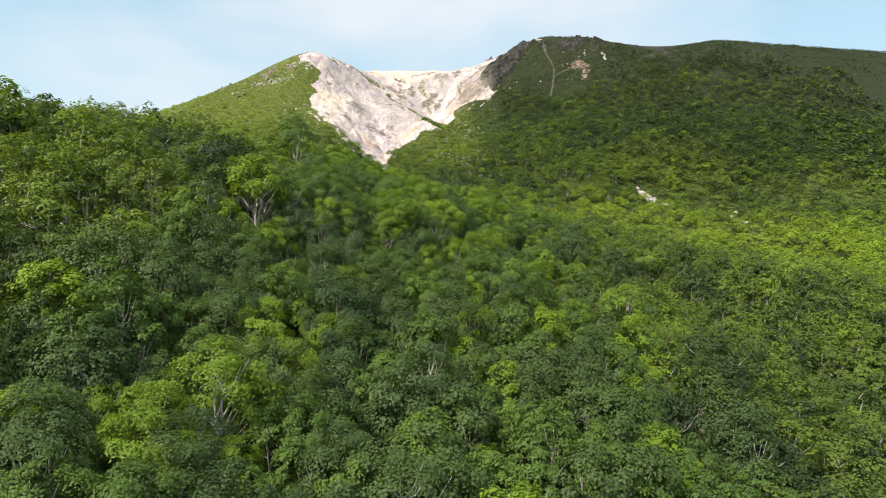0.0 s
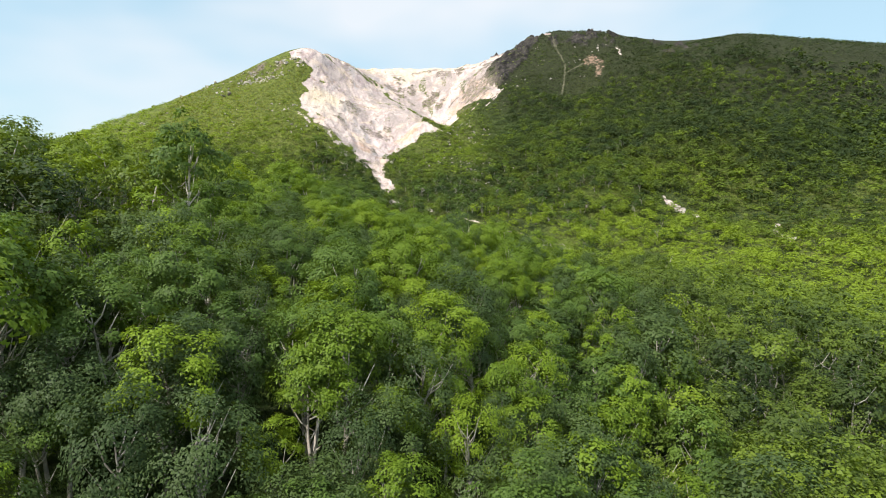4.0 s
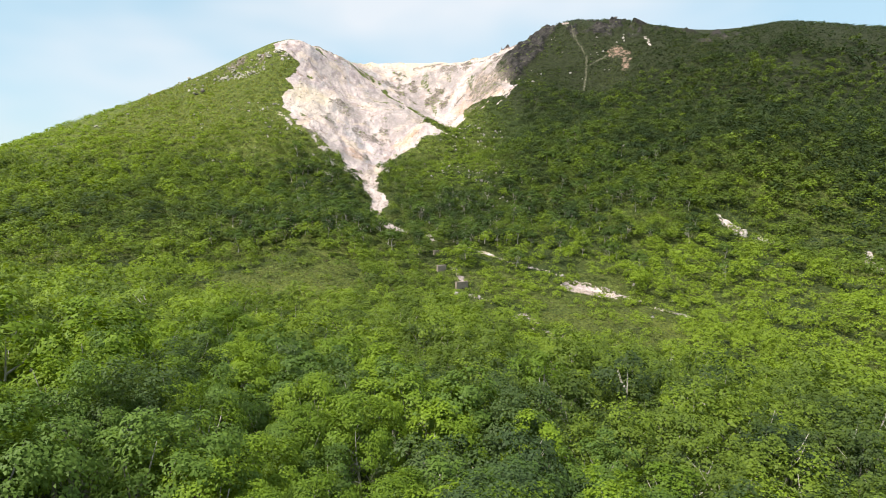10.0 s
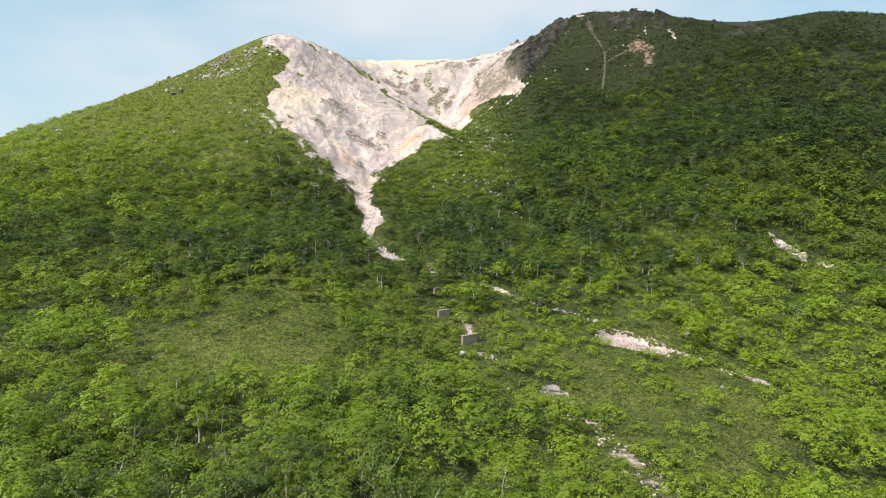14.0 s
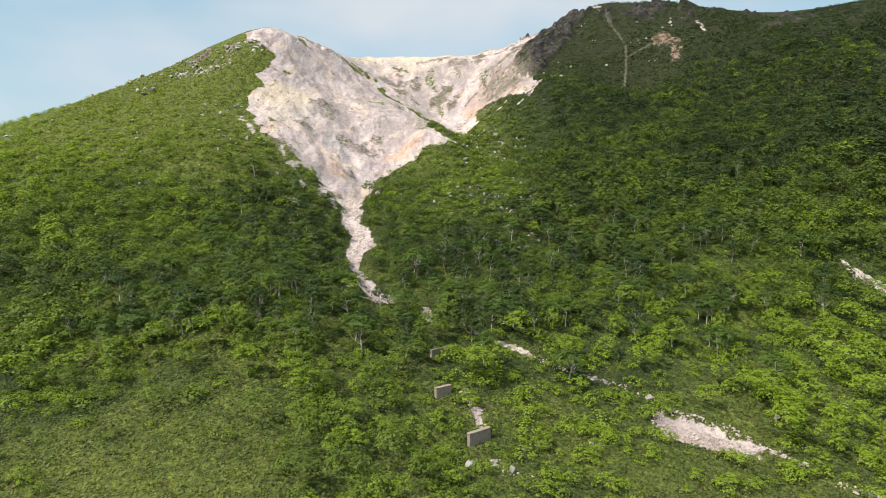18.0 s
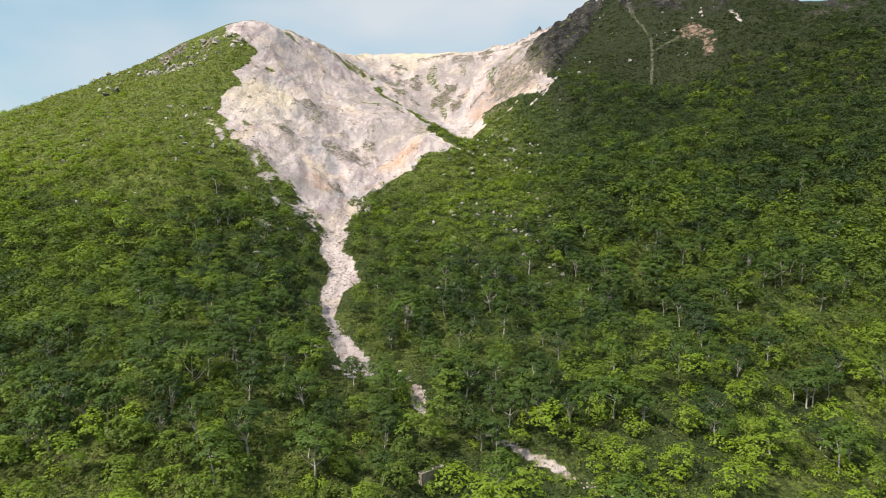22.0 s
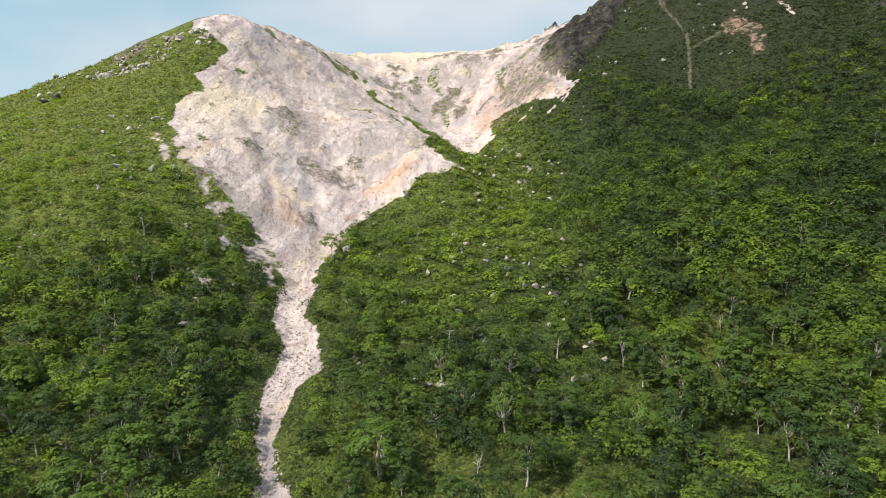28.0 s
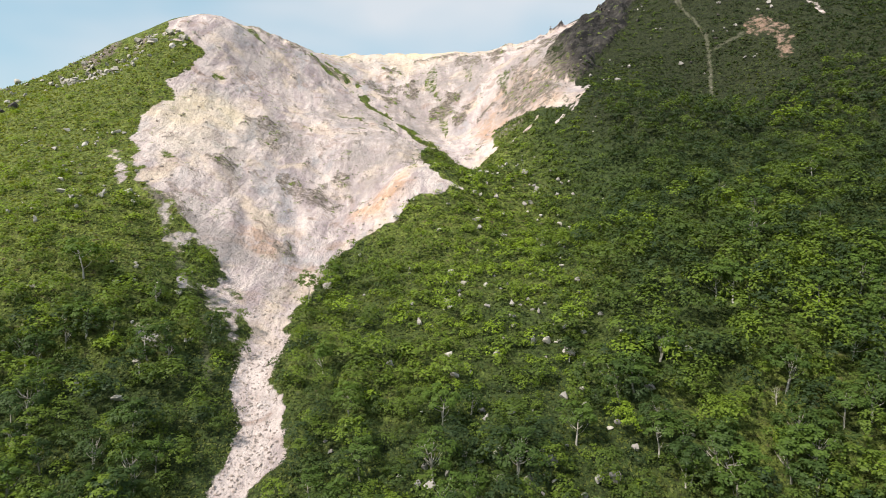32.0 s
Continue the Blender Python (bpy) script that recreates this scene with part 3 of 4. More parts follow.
def crest_y(x):
    return np.interp(x, [-520, -330, -183, -92, -60, 13, 90, 118, 160, 211, 266, 328, 600, 760], [606, 632, 636, 640, 700, 836, 775, 706, 722, 692, 640, 642, 630, 600]) + 6


def woods(x, y, z):
    """How densely tall trees stand, 0 to 1."""
    spur = ease(y, 232, 205 + 0) + ease(y, 225, 255) * ease(-x, 5, 25) * ease(y, 300, 265) * 0.4
    west = ease(-x, 8, 22) * ease(y, 318, 345) * ease(z, 44, 30)
    east = ease(x - np.interp(y, [400, 445, 480, 515, 547], [72, 52, 56, 64, 90]), -6, 10) * ease(y, 396, 424) * ease(z + (fbm(x, y, 30, 61) - 0.5) * 40, 122 + 18 * ease(x, 100, 135), 78 + 18 * ease(x, 100, 135))
    gully = ease(15 - np.abs(x - 22 + (y - 330) * 0.28), 0, 8) * ease(y, 330, 345) * ease(y, 420, 395) * 0.8
    patch = ease(fbm(x, y, 30, 60), 0.50, 0.62)
    bench = ease(y, 205, 240) * ease(y, 400, 360) * patch * 0.75
    middle = ease(z, 54, 26) * ease(y, 330, 350) * (0.42 + 0.40 * patch) * (1 - 0.75 * ease(x, 6, 20) * ease(x, 62, 52) * ease(y, 428, 455))
    high = ease(x, 185, 225) * ease(y, 480, 520) * ease(z + (fbm(x, y, 30, 62) - 0.5) * 50, 146, 118) * 0.8
    bank = ease(24 - np.abs(x + 6), 0, 8) * ease(y, 362, 376) * ease(y, 462, 440) * 0.95
    return np.clip(np.maximum.reduce([spur, high, bank, west * (0.75 + 0.25 * patch), east * (0.85 + 0.15 * patch), gully, bench, middle]), 0, 1)


def meadow(x, y):
    """Open grass on the bench."""
    m = ease(1 - np.hypot((x + 24) / 38, (y - 298) / 28) + (fbm(x, y, 12, 65) - 0.5) * 0.9, 0.0, 0.5) + ease(1 - np.hypot((x - 68) / 36, (y - 292) / 42) + (fbm(x, y, 12, 66) - 0.5) * 1.1, 0.0, 0.6) * 0.85
    return np.clip(m, 0, 1)


# tall birches that stand out over the spur: x, y, height
TALL = np.array([(-45, 75, 13), (-50, 78, 12.5), (-33, 77, 10), (-13, 100.4, 12), (-19, 113.6, 14), (-23, 113, 11), (-3, 145.5, 11.8), (-7.2, 142, 11.5), (-8, 139, 9), (-14.8, 142.6, 9.5), (12.8, 165, 11.5),
                 (5.2, 141, 10), (2.6, 66.4, 10.5), (-13, 83, 10), (-12.2, 114, 9), (0, 92, 10), (15.2, 99, 10), (-1, 95.4, 10.5), (22, 114.5, 10), (30, 122.5, 10.5)])


def plant_all():
    """Every plant: x, y, ground, height, kind (0 tree, 1 shrub, 2 mat), tint, reach."""
    sets = []
    # tall trees
    for x0, x1, y0, y1, step in ((-230, 240, 6, 236, 3.2), (-360, 60, 236, 590, 4.3), (60, 420, 236, 590, 4.5), (190, 560, 590, 640, 4.6)):
        x, y = jitter_grid(x0, x1, y0, y1, step)
        z = surface(x, y)
        w = woods(x, y, z) * (1 - 0.92 * meadow(x, y))
        ok = (RNG.random(len(x)) < w) & (bareness(x, y) < 0.25) & (depth_in(x, y, TORRENT) < -3.0 + RNG.random(len(x)) * 1.4) & (depth_in(x, y, SLIP) < -3) & (depth_in(x, y + 3, SLIP_FAR) < -4)
        for cx, cy in ((20, 344), (20.5, 328), (26, 314)):
            ok &= np.hypot(x - cx, y - cy) > 4.5
        ok &= np.hypot(x[:, None] - TALL[:, 0], y[:, None] - TALL[:, 1]).min(1) > 3.0
        for w2, way, *much in LINES[:11]:
            ok &= (close_by(x, y, way) > w2 + 2.0) | (RNG.random(len(x)) < 0.2)
        x, y, z = x[ok], y[ok], z[ok]
        h = np.where(y < 225, RNG.uniform(6.6, 9.8, len(x)), RNG.uniform(4.6, 8.2, len(x)) * (1 + 0.28 * ease(x, 58, 80) * ease(y, 390, 420))) * (1 - 0.35 * ease(z, 40, 90))
        h = h * np.where(RNG.random(len(x)) < 0.12, 1.25, 1.0)
        h = np.where(y > 236, np.minimum(h, 8.8), h)
        h = np.where(depth_in(x, y, TORRENT) > -9, np.minimum(h, 5.2), h)
        sets.append((x, y, z, h, np.zeros(len(x), int)))
    # shrubs between and above
    for x0, x1, y0, y1, step in ((-110, 150, 10, 236, 3.4), (-360, 440, 236, 470, 2.5), (-420, 560, 470, 730, 2.9), (96, 330, 545, 725, 2.5)):
        x, y = jitter_grid(x0, x1, y0, y1, step)
        z = surface(x, y)
        w = woods(x, y, z)
        keep = (0.98 - np.where(y < 236, 0.65, 0.93) * w) * (1 - 0.5 * ease(z, 55, 80) * ease(x, -15, -60)) * (1 - 0.35 * ease(y, 236, 262) * ease(z, 10, 0)) * (1 - 0.93 * meadow(x, y)) * (1 - 0.75 * ease(y, 592, 618) * ease(x, -92, -105) * ease(fbm(x, y, 16, 67), 0.36, 0.50)) * (1 - 0.45 * ease(z, 95, 135) * ease(x, 250, 190)) * (1 - 0.4 * ease(fbm(x, y, 18, 63), 0.52, 0.62) * ease(y, 235, 260))
        ok = (RNG.random(len(x)) < keep) & (bareness(x, y) < 0.2 + 0.35 * RNG.random(len(x))) & (crags(x, y) < 0.45) & (y < crest_y(x)) & (np.hypot((x + 118) / 26, (y - 621) / 12) > 0.5 + 0.8 * RNG.random(len(x)))
        x, y, z = x[ok], y[ok], z[ok]
        if x0 == 96:
            ok = z > 84
            x, y, z = x[ok], y[ok], z[ok]
        mat = RNG.random(len(x)) < 0.25 + 0.55 * ease(z, 40, 90) * ease(fbm(x, y, 35, 64), 0.38, 0.55)
        h = RNG.uniform(1.4, 3.6, len(x)) * (1 - 0.45 * ease(z, 50, 110))
        h = np.where(mat, RNG.uniform(0.8, 1.5, len(x)), h)
        sets.append((x, y, z, h, np.where(mat, 2, 1)))
    # cushions that hold on in the bare face
    x, y = RNG.uniform(-85, 100, 9000), RNG.uniform(500, 760, 9000)
    ok = (bareness(x, y) > 0.5) & (RNG.random(len(x)) < 0.05 + 0.55 * ease(fbm(x, y, 9, 23), 0.56, 0.70))
    x, y = x[ok], y[ok]
    sets.append((x, y, surface(x, y), RNG.uniform(0.35, 0.9, len(x)), np.full(len(x), 2)))
    # tall birches that stand out over the spur
    x, y, h = TALL.T
    sets.append((x, y, surface(x, y), h, np.zeros(len(x), int)))
    # the woods go on beyond what the way shows
    gx, gy = np.meshgrid(np.arange(-460, 560, 6.5), np.arange(-160, 500, 6.5))
    x, y = gx.ravel() + RNG.uniform(-3, 3, gx.size), gy.ravel() + RNG.uniform(-3, 3, gx.size)
    out = ~in_sight(x, y) & (np.hypot(x, y) > 25)
    x, y = x[out], y[out]
    sets.insert(0, (x, y, surface(x, y), RNG.uniform(5.5, 9.0, len(x)), np.zeros(len(x), int)))
    x, y, z, h, kind = (np.concatenate(v) for v in zip(*sets))
    # the kinds of leaf: light alder scrub on the bench and the western shoulder, dark pine heath and wood to the east;
    # sunlight and cloud shade by place are put into the tint too
    tint = 0.44 + 0.07 * ease(y, 236, 215) + (fbm(x, y, 55, 70, 3) - 0.5) * 0.6 + np.where(RNG.random(len(x)) < 0.5, -0.17, 0.15) + RNG.normal(size=len(x)) * 0.13
    tint += np.where(kind == 1, 0.08, 0) - np.where(kind == 2, 0.14 - 0.14 * ease(x, -25, -55), 0) + np.where(RNG.random(len(x)) < 0.05, 0.35, 0)
    tint += 0.36 * ease(y, 215, 260) * ease(y, 375, 335) - 0.06 * ease(y, 340, 380) + 0.42 * ease(z, 34, 62) * ease(x, -15, -55) + 0.20 * ease(x, -25, -55) * ease(y, 380, 420)
    # cloud shade on the eastern flank and middle slope, put into the leaf tint
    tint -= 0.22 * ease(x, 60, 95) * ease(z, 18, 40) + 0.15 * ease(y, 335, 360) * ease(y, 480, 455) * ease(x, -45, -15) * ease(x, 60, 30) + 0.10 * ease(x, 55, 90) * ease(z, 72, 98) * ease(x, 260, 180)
    # leaves tinted lighter where sun falls on the bench and the open tongue
    tint += 0.46 * ease(x, 20, 45) * ease(x, 190, 160) * ease(y, 300, 325) * ease(y, 400, 366) + 0.28 * ease(x, 10, 24) * ease(x, 64, 54) * ease(y, 435, 465) * ease(y, 575, 560)
    tint += 0.25 * ease(x, 40, 70) * ease(y, 225, 245) * ease(y, 345, 325)
    tint -= 0.18 * ease(x, -8, -24) * ease(y, 112, 92)
    tint += 0.14 * ease(x, 14, -6) * ease(y, 108, 124) * ease(y, 225, 205) - 0.16 * ease(x, 14, 34) * ease(y, 160, 125) - 0.14 * ease(x, 34, 18) * ease(x, -40, -22) * ease(y, 285, 305) * ease(y, 372, 352)
    # dark pine west of the face and on the summit, cloud shade tinted in
    tint -= 0.26 * ease(x, -125, -100) * ease(x, -30, -55) * ease(y, 455, 485) * ease(y, 640, 600)
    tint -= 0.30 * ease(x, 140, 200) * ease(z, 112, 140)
    tint[-len(TALL):] = 0.46
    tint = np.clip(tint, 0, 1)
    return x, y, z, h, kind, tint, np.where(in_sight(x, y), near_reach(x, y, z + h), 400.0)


def pour(name, tris, tint, label, category, bark=None):
    """One mesh of many leaves (n, 3, 3), with a tint for every leaf."""
    tris = tris.reshape(-1, 3, 3).astype(np.float32)
    extra = np.zeros((0, 3, 3), np.float32) if bark is None else bark.reshape(-1, 3, 3).astype(np.float32)
    co = np.concatenate([tris, extra]).reshape(-1, 3)
    n = len(co) // 3
    me = bpy.data.meshes.new(name)
    me.vertices.add(len(co))
    me.vertices.foreach_set("co", co.ravel())
    me.loops.add(len(co))
    me.loops.foreach_set("vertex_index", np.arange(len(co), dtype=np.int32))
    me.polygons.add(n)
    me.polygons.foreach_set("loop_start", np.arange(0, len(co), 3, dtype=np.int32))
    slot = np.zeros(n, np.int32)
    slot[len(tris):] = 1
    me.polygons.foreach_set("material_index", slot)
    me.update(calc_edges=True)
    full = np.zeros(n, np.float32)
    full[:len(tris)] = tint
    me.attributes.new("tint", "FLOAT", "FACE").data.foreach_set("value", full)
    me.materials.append(LEAF)
    me.materials.append(BARK)
    return tagged(new(name, me), label, category, kind="stuff")


def turned(shape, x, y, z, h, wide, rng):
    """Copies of a unit shape (n, 3, 3), turned and scaled to their places."""
    a = rng.random(len(x)) * 6.283
    c, s = np.cos(a), np.sin(a)
    p = shape[None] * np.stack([h * wide, h * wide, h], 1)[:, None, None, :]
    px = p[..., 0] * c[:, None, None] - p[..., 1] * s[:, None, None] + x[:, None, None]
    py = p[..., 0] * s[:, None, None] + p[..., 1] * c[:, None, None] + y[:, None, None]
    return np.stack([px, py, p[..., 2] + z[:, None, None]], -1)


build_ground()
PX, PY, PZ, PH, PKIND, PTINT, PREACH = plant_all()
# single trees on the mountain flank by the end of the way
SLOPE_TREES = np.argsort(np.where((PKIND == 0) & (PY > 340) & (PX > -75), PREACH * (0.35 + 1.3 * RNG.random(len(PX))), 1e9))[:300]
# the trees that stand nearest to the way are single trees, the rest are joined
NEAR_TREES = np.argsort(np.where((PKIND == 0) & (PREACH > 9), PREACH, 1e9))[:820]
REST = np.ones(len(PX), bool)
REST[NEAR_TREES] = False
REST[SLOPE_TREES] = False
NEAR_TREES = np.setdiff1d(NEAR_TREES, SLOPE_TREES)


def grow_rest():
    rng = np.random.default_rng(11)
    # nearer than, leaves of a tree, leaf of a tree in its heights, leaves and leaf of a shrub or mat
    levels = [(70, 1000, 0.031, 420, 0.075), (120, 440, 0.047, 250, 0.095), (220, 230, 0.066, 120, 0.135), (399, 120, 0.095, 70, 0.185), (2000, 28, 0.20, 16, 0.40)]
    names = {0: ("birch_forest", "dense birch and alder trees of mixed green", "forest"), 1: ("mountain_shrubs", "bright green broadleaf shrubs on the mountain slope", "shrubs"),
             2: ("dwarf_pine", "low dark green dwarf pine mats on the slope", "shrubs")}
    for kind, word in ((0, "tree"), (1, "shrub"), (2, "mat")):
        leaves, tints, bark = [], [], []
        lo = 0
        for hi, tn, ts, sn, ss in levels:
            sel = np.where(REST & (PKIND == kind) & (PREACH >= lo) & (PREACH < hi))[0]
            lo = hi
            for v in range(6):
                g = sel[v::6]
                if not len(g):
                    continue
                shape = crown_shape(rng, ("alder" if v % 3 == 1 else "dome" if hi > 120 else word) if kind == 0 else word, tn if kind == 0 else sn, ts if kind == 0 else ss)
                wide = rng.uniform(0.9, 1.3, len(g)) * (np.where(PY[g] < 236, 0.84, 1.06) if kind == 0 else 1.12)
                t = turned(shape, PX[g], PY[g], PZ[g] - 0.1, PH[g], wide, rng)
                leaves.append(t.reshape(-1, 3, 3))
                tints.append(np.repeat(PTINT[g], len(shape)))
                if kind == 0 and hi <= 120:
                    rnd = random.Random(v + hi)
                    vs, fs = join_tubes(limbs(rnd, 3, 4 if hi < 100 else 2, 1))
                    vs = np.array(vs)
                    tri = np.array([[vs[q[0]], vs[q[1]], vs[q[2]]] for q in fs] + [[vs[q[0]], vs[q[2]], vs[q[3]]] for q in fs])
                    part_of = g if hi < 100 else g[: len(g) // 2]
                    bark.append(turned(tri, PX[part_of], PY[part_of], PZ[part_of], PH[part_of], np.full(len(part_of), 1.2), rng).reshape(-1, 3, 3))
        name, label, cat = names[kind]
        pour(name, np.concatenate(leaves), np.concatenate(tints), label, cat, np.concatenate(bark) if bark else None)
        print(name, sum(len(v) for v in leaves), sum(len(v) for v in bark))


grow_rest()


def ground_cover():
    """Low heath, sedge and seedlings between the shrubs, thinner with distance."""
    rng = np.random.default_rng(19)
    x, y = rng.uniform(-190, 260, 900000), rng.uniform(225, 640, 900000)
    reach = np.maximum.reduce([np.abs(x - 0.075 * y) / 0.72, y - 334, np.full(x.shape, 100.0)])
    ok = (rng.random(len(x)) < 0.80 * (105 / reach) ** 1.6) & (x > -45 - 0.5 * y) & (y < crest_y(x) - 4)
    x, y, reach = x[ok], y[ok], reach[ok]
    ok = (bareness(x, y) < 0.25)
    x, y, reach = x[ok], y[ok], reach[ok]
    z = surface(x, y)
    n = len(x)
    c = np.stack([x, y, z + 0.12], 1)
    nrm = unit(np.array([0, -0.35, 0.75]) + rng.normal(size=(n, 3)) * 0.5)
    t = unit(np.cross(nrm, rng.normal(size=(n, 3))))
    b = np.cross(nrm, t)
    s = (0.0042 * np.maximum(reach, 90) * (0.5 + 0.9 * rng.random(n)))[:, None]
    tri = np.stack([c + t * s * 0.62, c - t * s * 0.36 + b * s * 0.52, c - t * s * 0.30 - b * s * 0.55], 1)
    # darker to the east: heath colour plus cloud shade put into the tint
    tint = 0.30 + (fbm(x, y, 14, 90) - 0.5) * 0.9 + rng.normal(size=n) * 0.12 + 0.35 * meadow(x, y) + 0.60 * ease(z, 34, 62) * ease(x, -15, -55) - 0.3 * ease(x, 60, 95) * ease(z, 60, 90)
    ob = pour("ground_cover", tri, np.clip(tint, 0, 1), "low green heath and sedge covering the open slope", "ground cover")
    ob.data.materials[0] = HEATH


ground_cover()


def mesh_of(name, vs, fs, material, smooth=True):
    me = bpy.data.meshes.new(name)
    me.from_pydata([tuple(v) for v in vs], [], fs)
    if smooth:
        me.shade_smooth()
    me.materials.append(material)
    return me


def part(name, me, parent, label=""):
    ob = new(name, me)
    ob.parent = parent
    return tagged(ob, label)


def grow_near():
    """The single trees of three kinds, each with trunk and crown, then copies; the nearest with finer leaves."""
    order = NEAR_TREES[np.argsort(PTINT[NEAR_TREES])]
    close = np.sort(PREACH[NEAR_TREES])[300]
    sorts = [("alder_tree", "alder", LEAF_DARK, ("dense dark green alder tree on the forest slope", "rounded grey-green alder tree with several low stems"), "alders of the near forest"),
             ("birch_tree", "tree", LEAF_NEAR, ("slender birch tree with pale trunk and green crown", "spreading birch tree with forked pale trunk on the slope"), "birches of the near forest"),
             ("rowan_tree", "tree", LEAF_LIME, ("bright yellow-green rowan tree with a layered crown", "fresh lime-green rowan tree with open feathery foliage"), "rowans of the near forest"),
             ("slope_birch", "tree", LEAF_SLOPE, ("small green birch tree with thin pale trunk on the mountain flank", "low wind-shaped birch tree above shrubs on the mountain flank"), "birches of the mountain flank")]
    for s, (name, habit, leaf, labels, group) in enumerate(sorts):
        mine = SLOPE_TREES if s == 3 else order[s * len(order) // 3:(s + 1) * len(order) // 3]
        fine = PREACH[mine] <= close if s < 3 else np.zeros(len(mine), bool)
        for far, those in ((False, mine[fine]), (True, mine[~fine])):
            count, size, slim = ((1300, 0.040, 0.44) if s == 3 else (2700, 0.028, 0.38)) if far else (6400, 0.0195, 0.33)
            rnd = random.Random(5 + s)
            kinds = []
            for k, i in enumerate(those):
                v = k % 6
                if k < 6:
                    grow, rng = random.Random(40 + v + 10 * s), np.random.default_rng(40 + v + 10 * s)
                    root = new(name)
                    vs, fs = join_tubes(limbs(grow, 6, 9, 2 if v % 3 == 0 else 1), True)
                    part("trunk", mesh_of("trunk", vs, fs, BARK), root, "pale peeling bark")
                    co = crown_shape(rng, habit if v % 4 != 3 else "alder", count, size, slim).reshape(-1, 3)
                    part("crown", mesh_of("crown", co.tolist(), [(3 * q, 3 * q + 1, 3 * q + 2) for q in range(count)], leaf, False), root)
                    kinds.append(tagged(root, labels[v % 2], "tree", group))
                tall = PH[i] * rnd.uniform(0.95, 1.1) * (1.1 if s == 3 else 1.0)
                broad = 1.12 if s == 3 else 0.80
                m = Matrix.LocRotScale((PX[i], PY[i], PZ[i]), Euler((0, 0, rnd.uniform(0, 6.283))), (tall * broad * rnd.uniform(0.9, 1.2), tall * broad * rnd.uniform(0.9, 1.2), tall))
                ob = kinds[k] if k < 6 else copy_thing(kinds[v], Matrix())
                ob.matrix_basis = m


grow_near()


# ---- rocks ----
def rock_mesh(name, seed, material, detail=2, sharp=0.35):
    """A broken, faceted stone one unit across."""
    rnd = random.Random(seed)
    bm = bmesh.new()
    bmesh.ops.create_icosphere(bm, subdivisions=detail, radius=0.5)
    cuts = [(Vector((rnd.uniform(-1, 1), rnd.uniform(-1, 1), rnd.uniform(-0.6, 1))).normalized(), rnd.uniform(0.13, 0.32)) for _ in range(10)]
    for v in bm.verts:
        for way, lim in cuts:
            d = v.co.dot(way)
            if d > lim:
                v.co -= way * (d - lim)
        v.co *= 1 + sharp * 0.5 * noise.noise(v.co * 3.1 + Vector((seed, 0, 0)))
        v.co.z *= 0.8
    me = bpy.data.meshes.new(name)
    bm.to_mesh(me)
    bm.free()
    me.materials.append(material)
    return me


ROCKS = [rock_mesh("boulder", 3 + k, STONE) for k in range(6)]
PALES = [rock_mesh("outcrop_rock", 43 + k, PALE, 2, 0.7) for k in range(5)]
DARKS = [rock_mesh("lava_rock", 23 + k, DARK_STONE, 2, 0.8) for k in range(2)]


def set_rock(kind, x, y, size, rnd, name, label, group="", sink=0.12, tall=1.0):
    z = float(surface(np.array([x]), np.array([y]))[0])
    ob = new(name, kind)
    ob.matrix_basis = Matrix.LocRotScale((x, y, z + size * tall * (0.40 - sink) * 0.8), Euler((rnd.uniform(-0.3, 0.3), rnd.uniform(-0.3, 0.3), rnd.uniform(0, 6.283))),
                                         (size * rnd.uniform(0.85, 1.25), size * rnd.uniform(0.75, 1.1), size * tall * rnd.uniform(0.8, 1.1)))
    return tagged(ob, label, "rock", group)


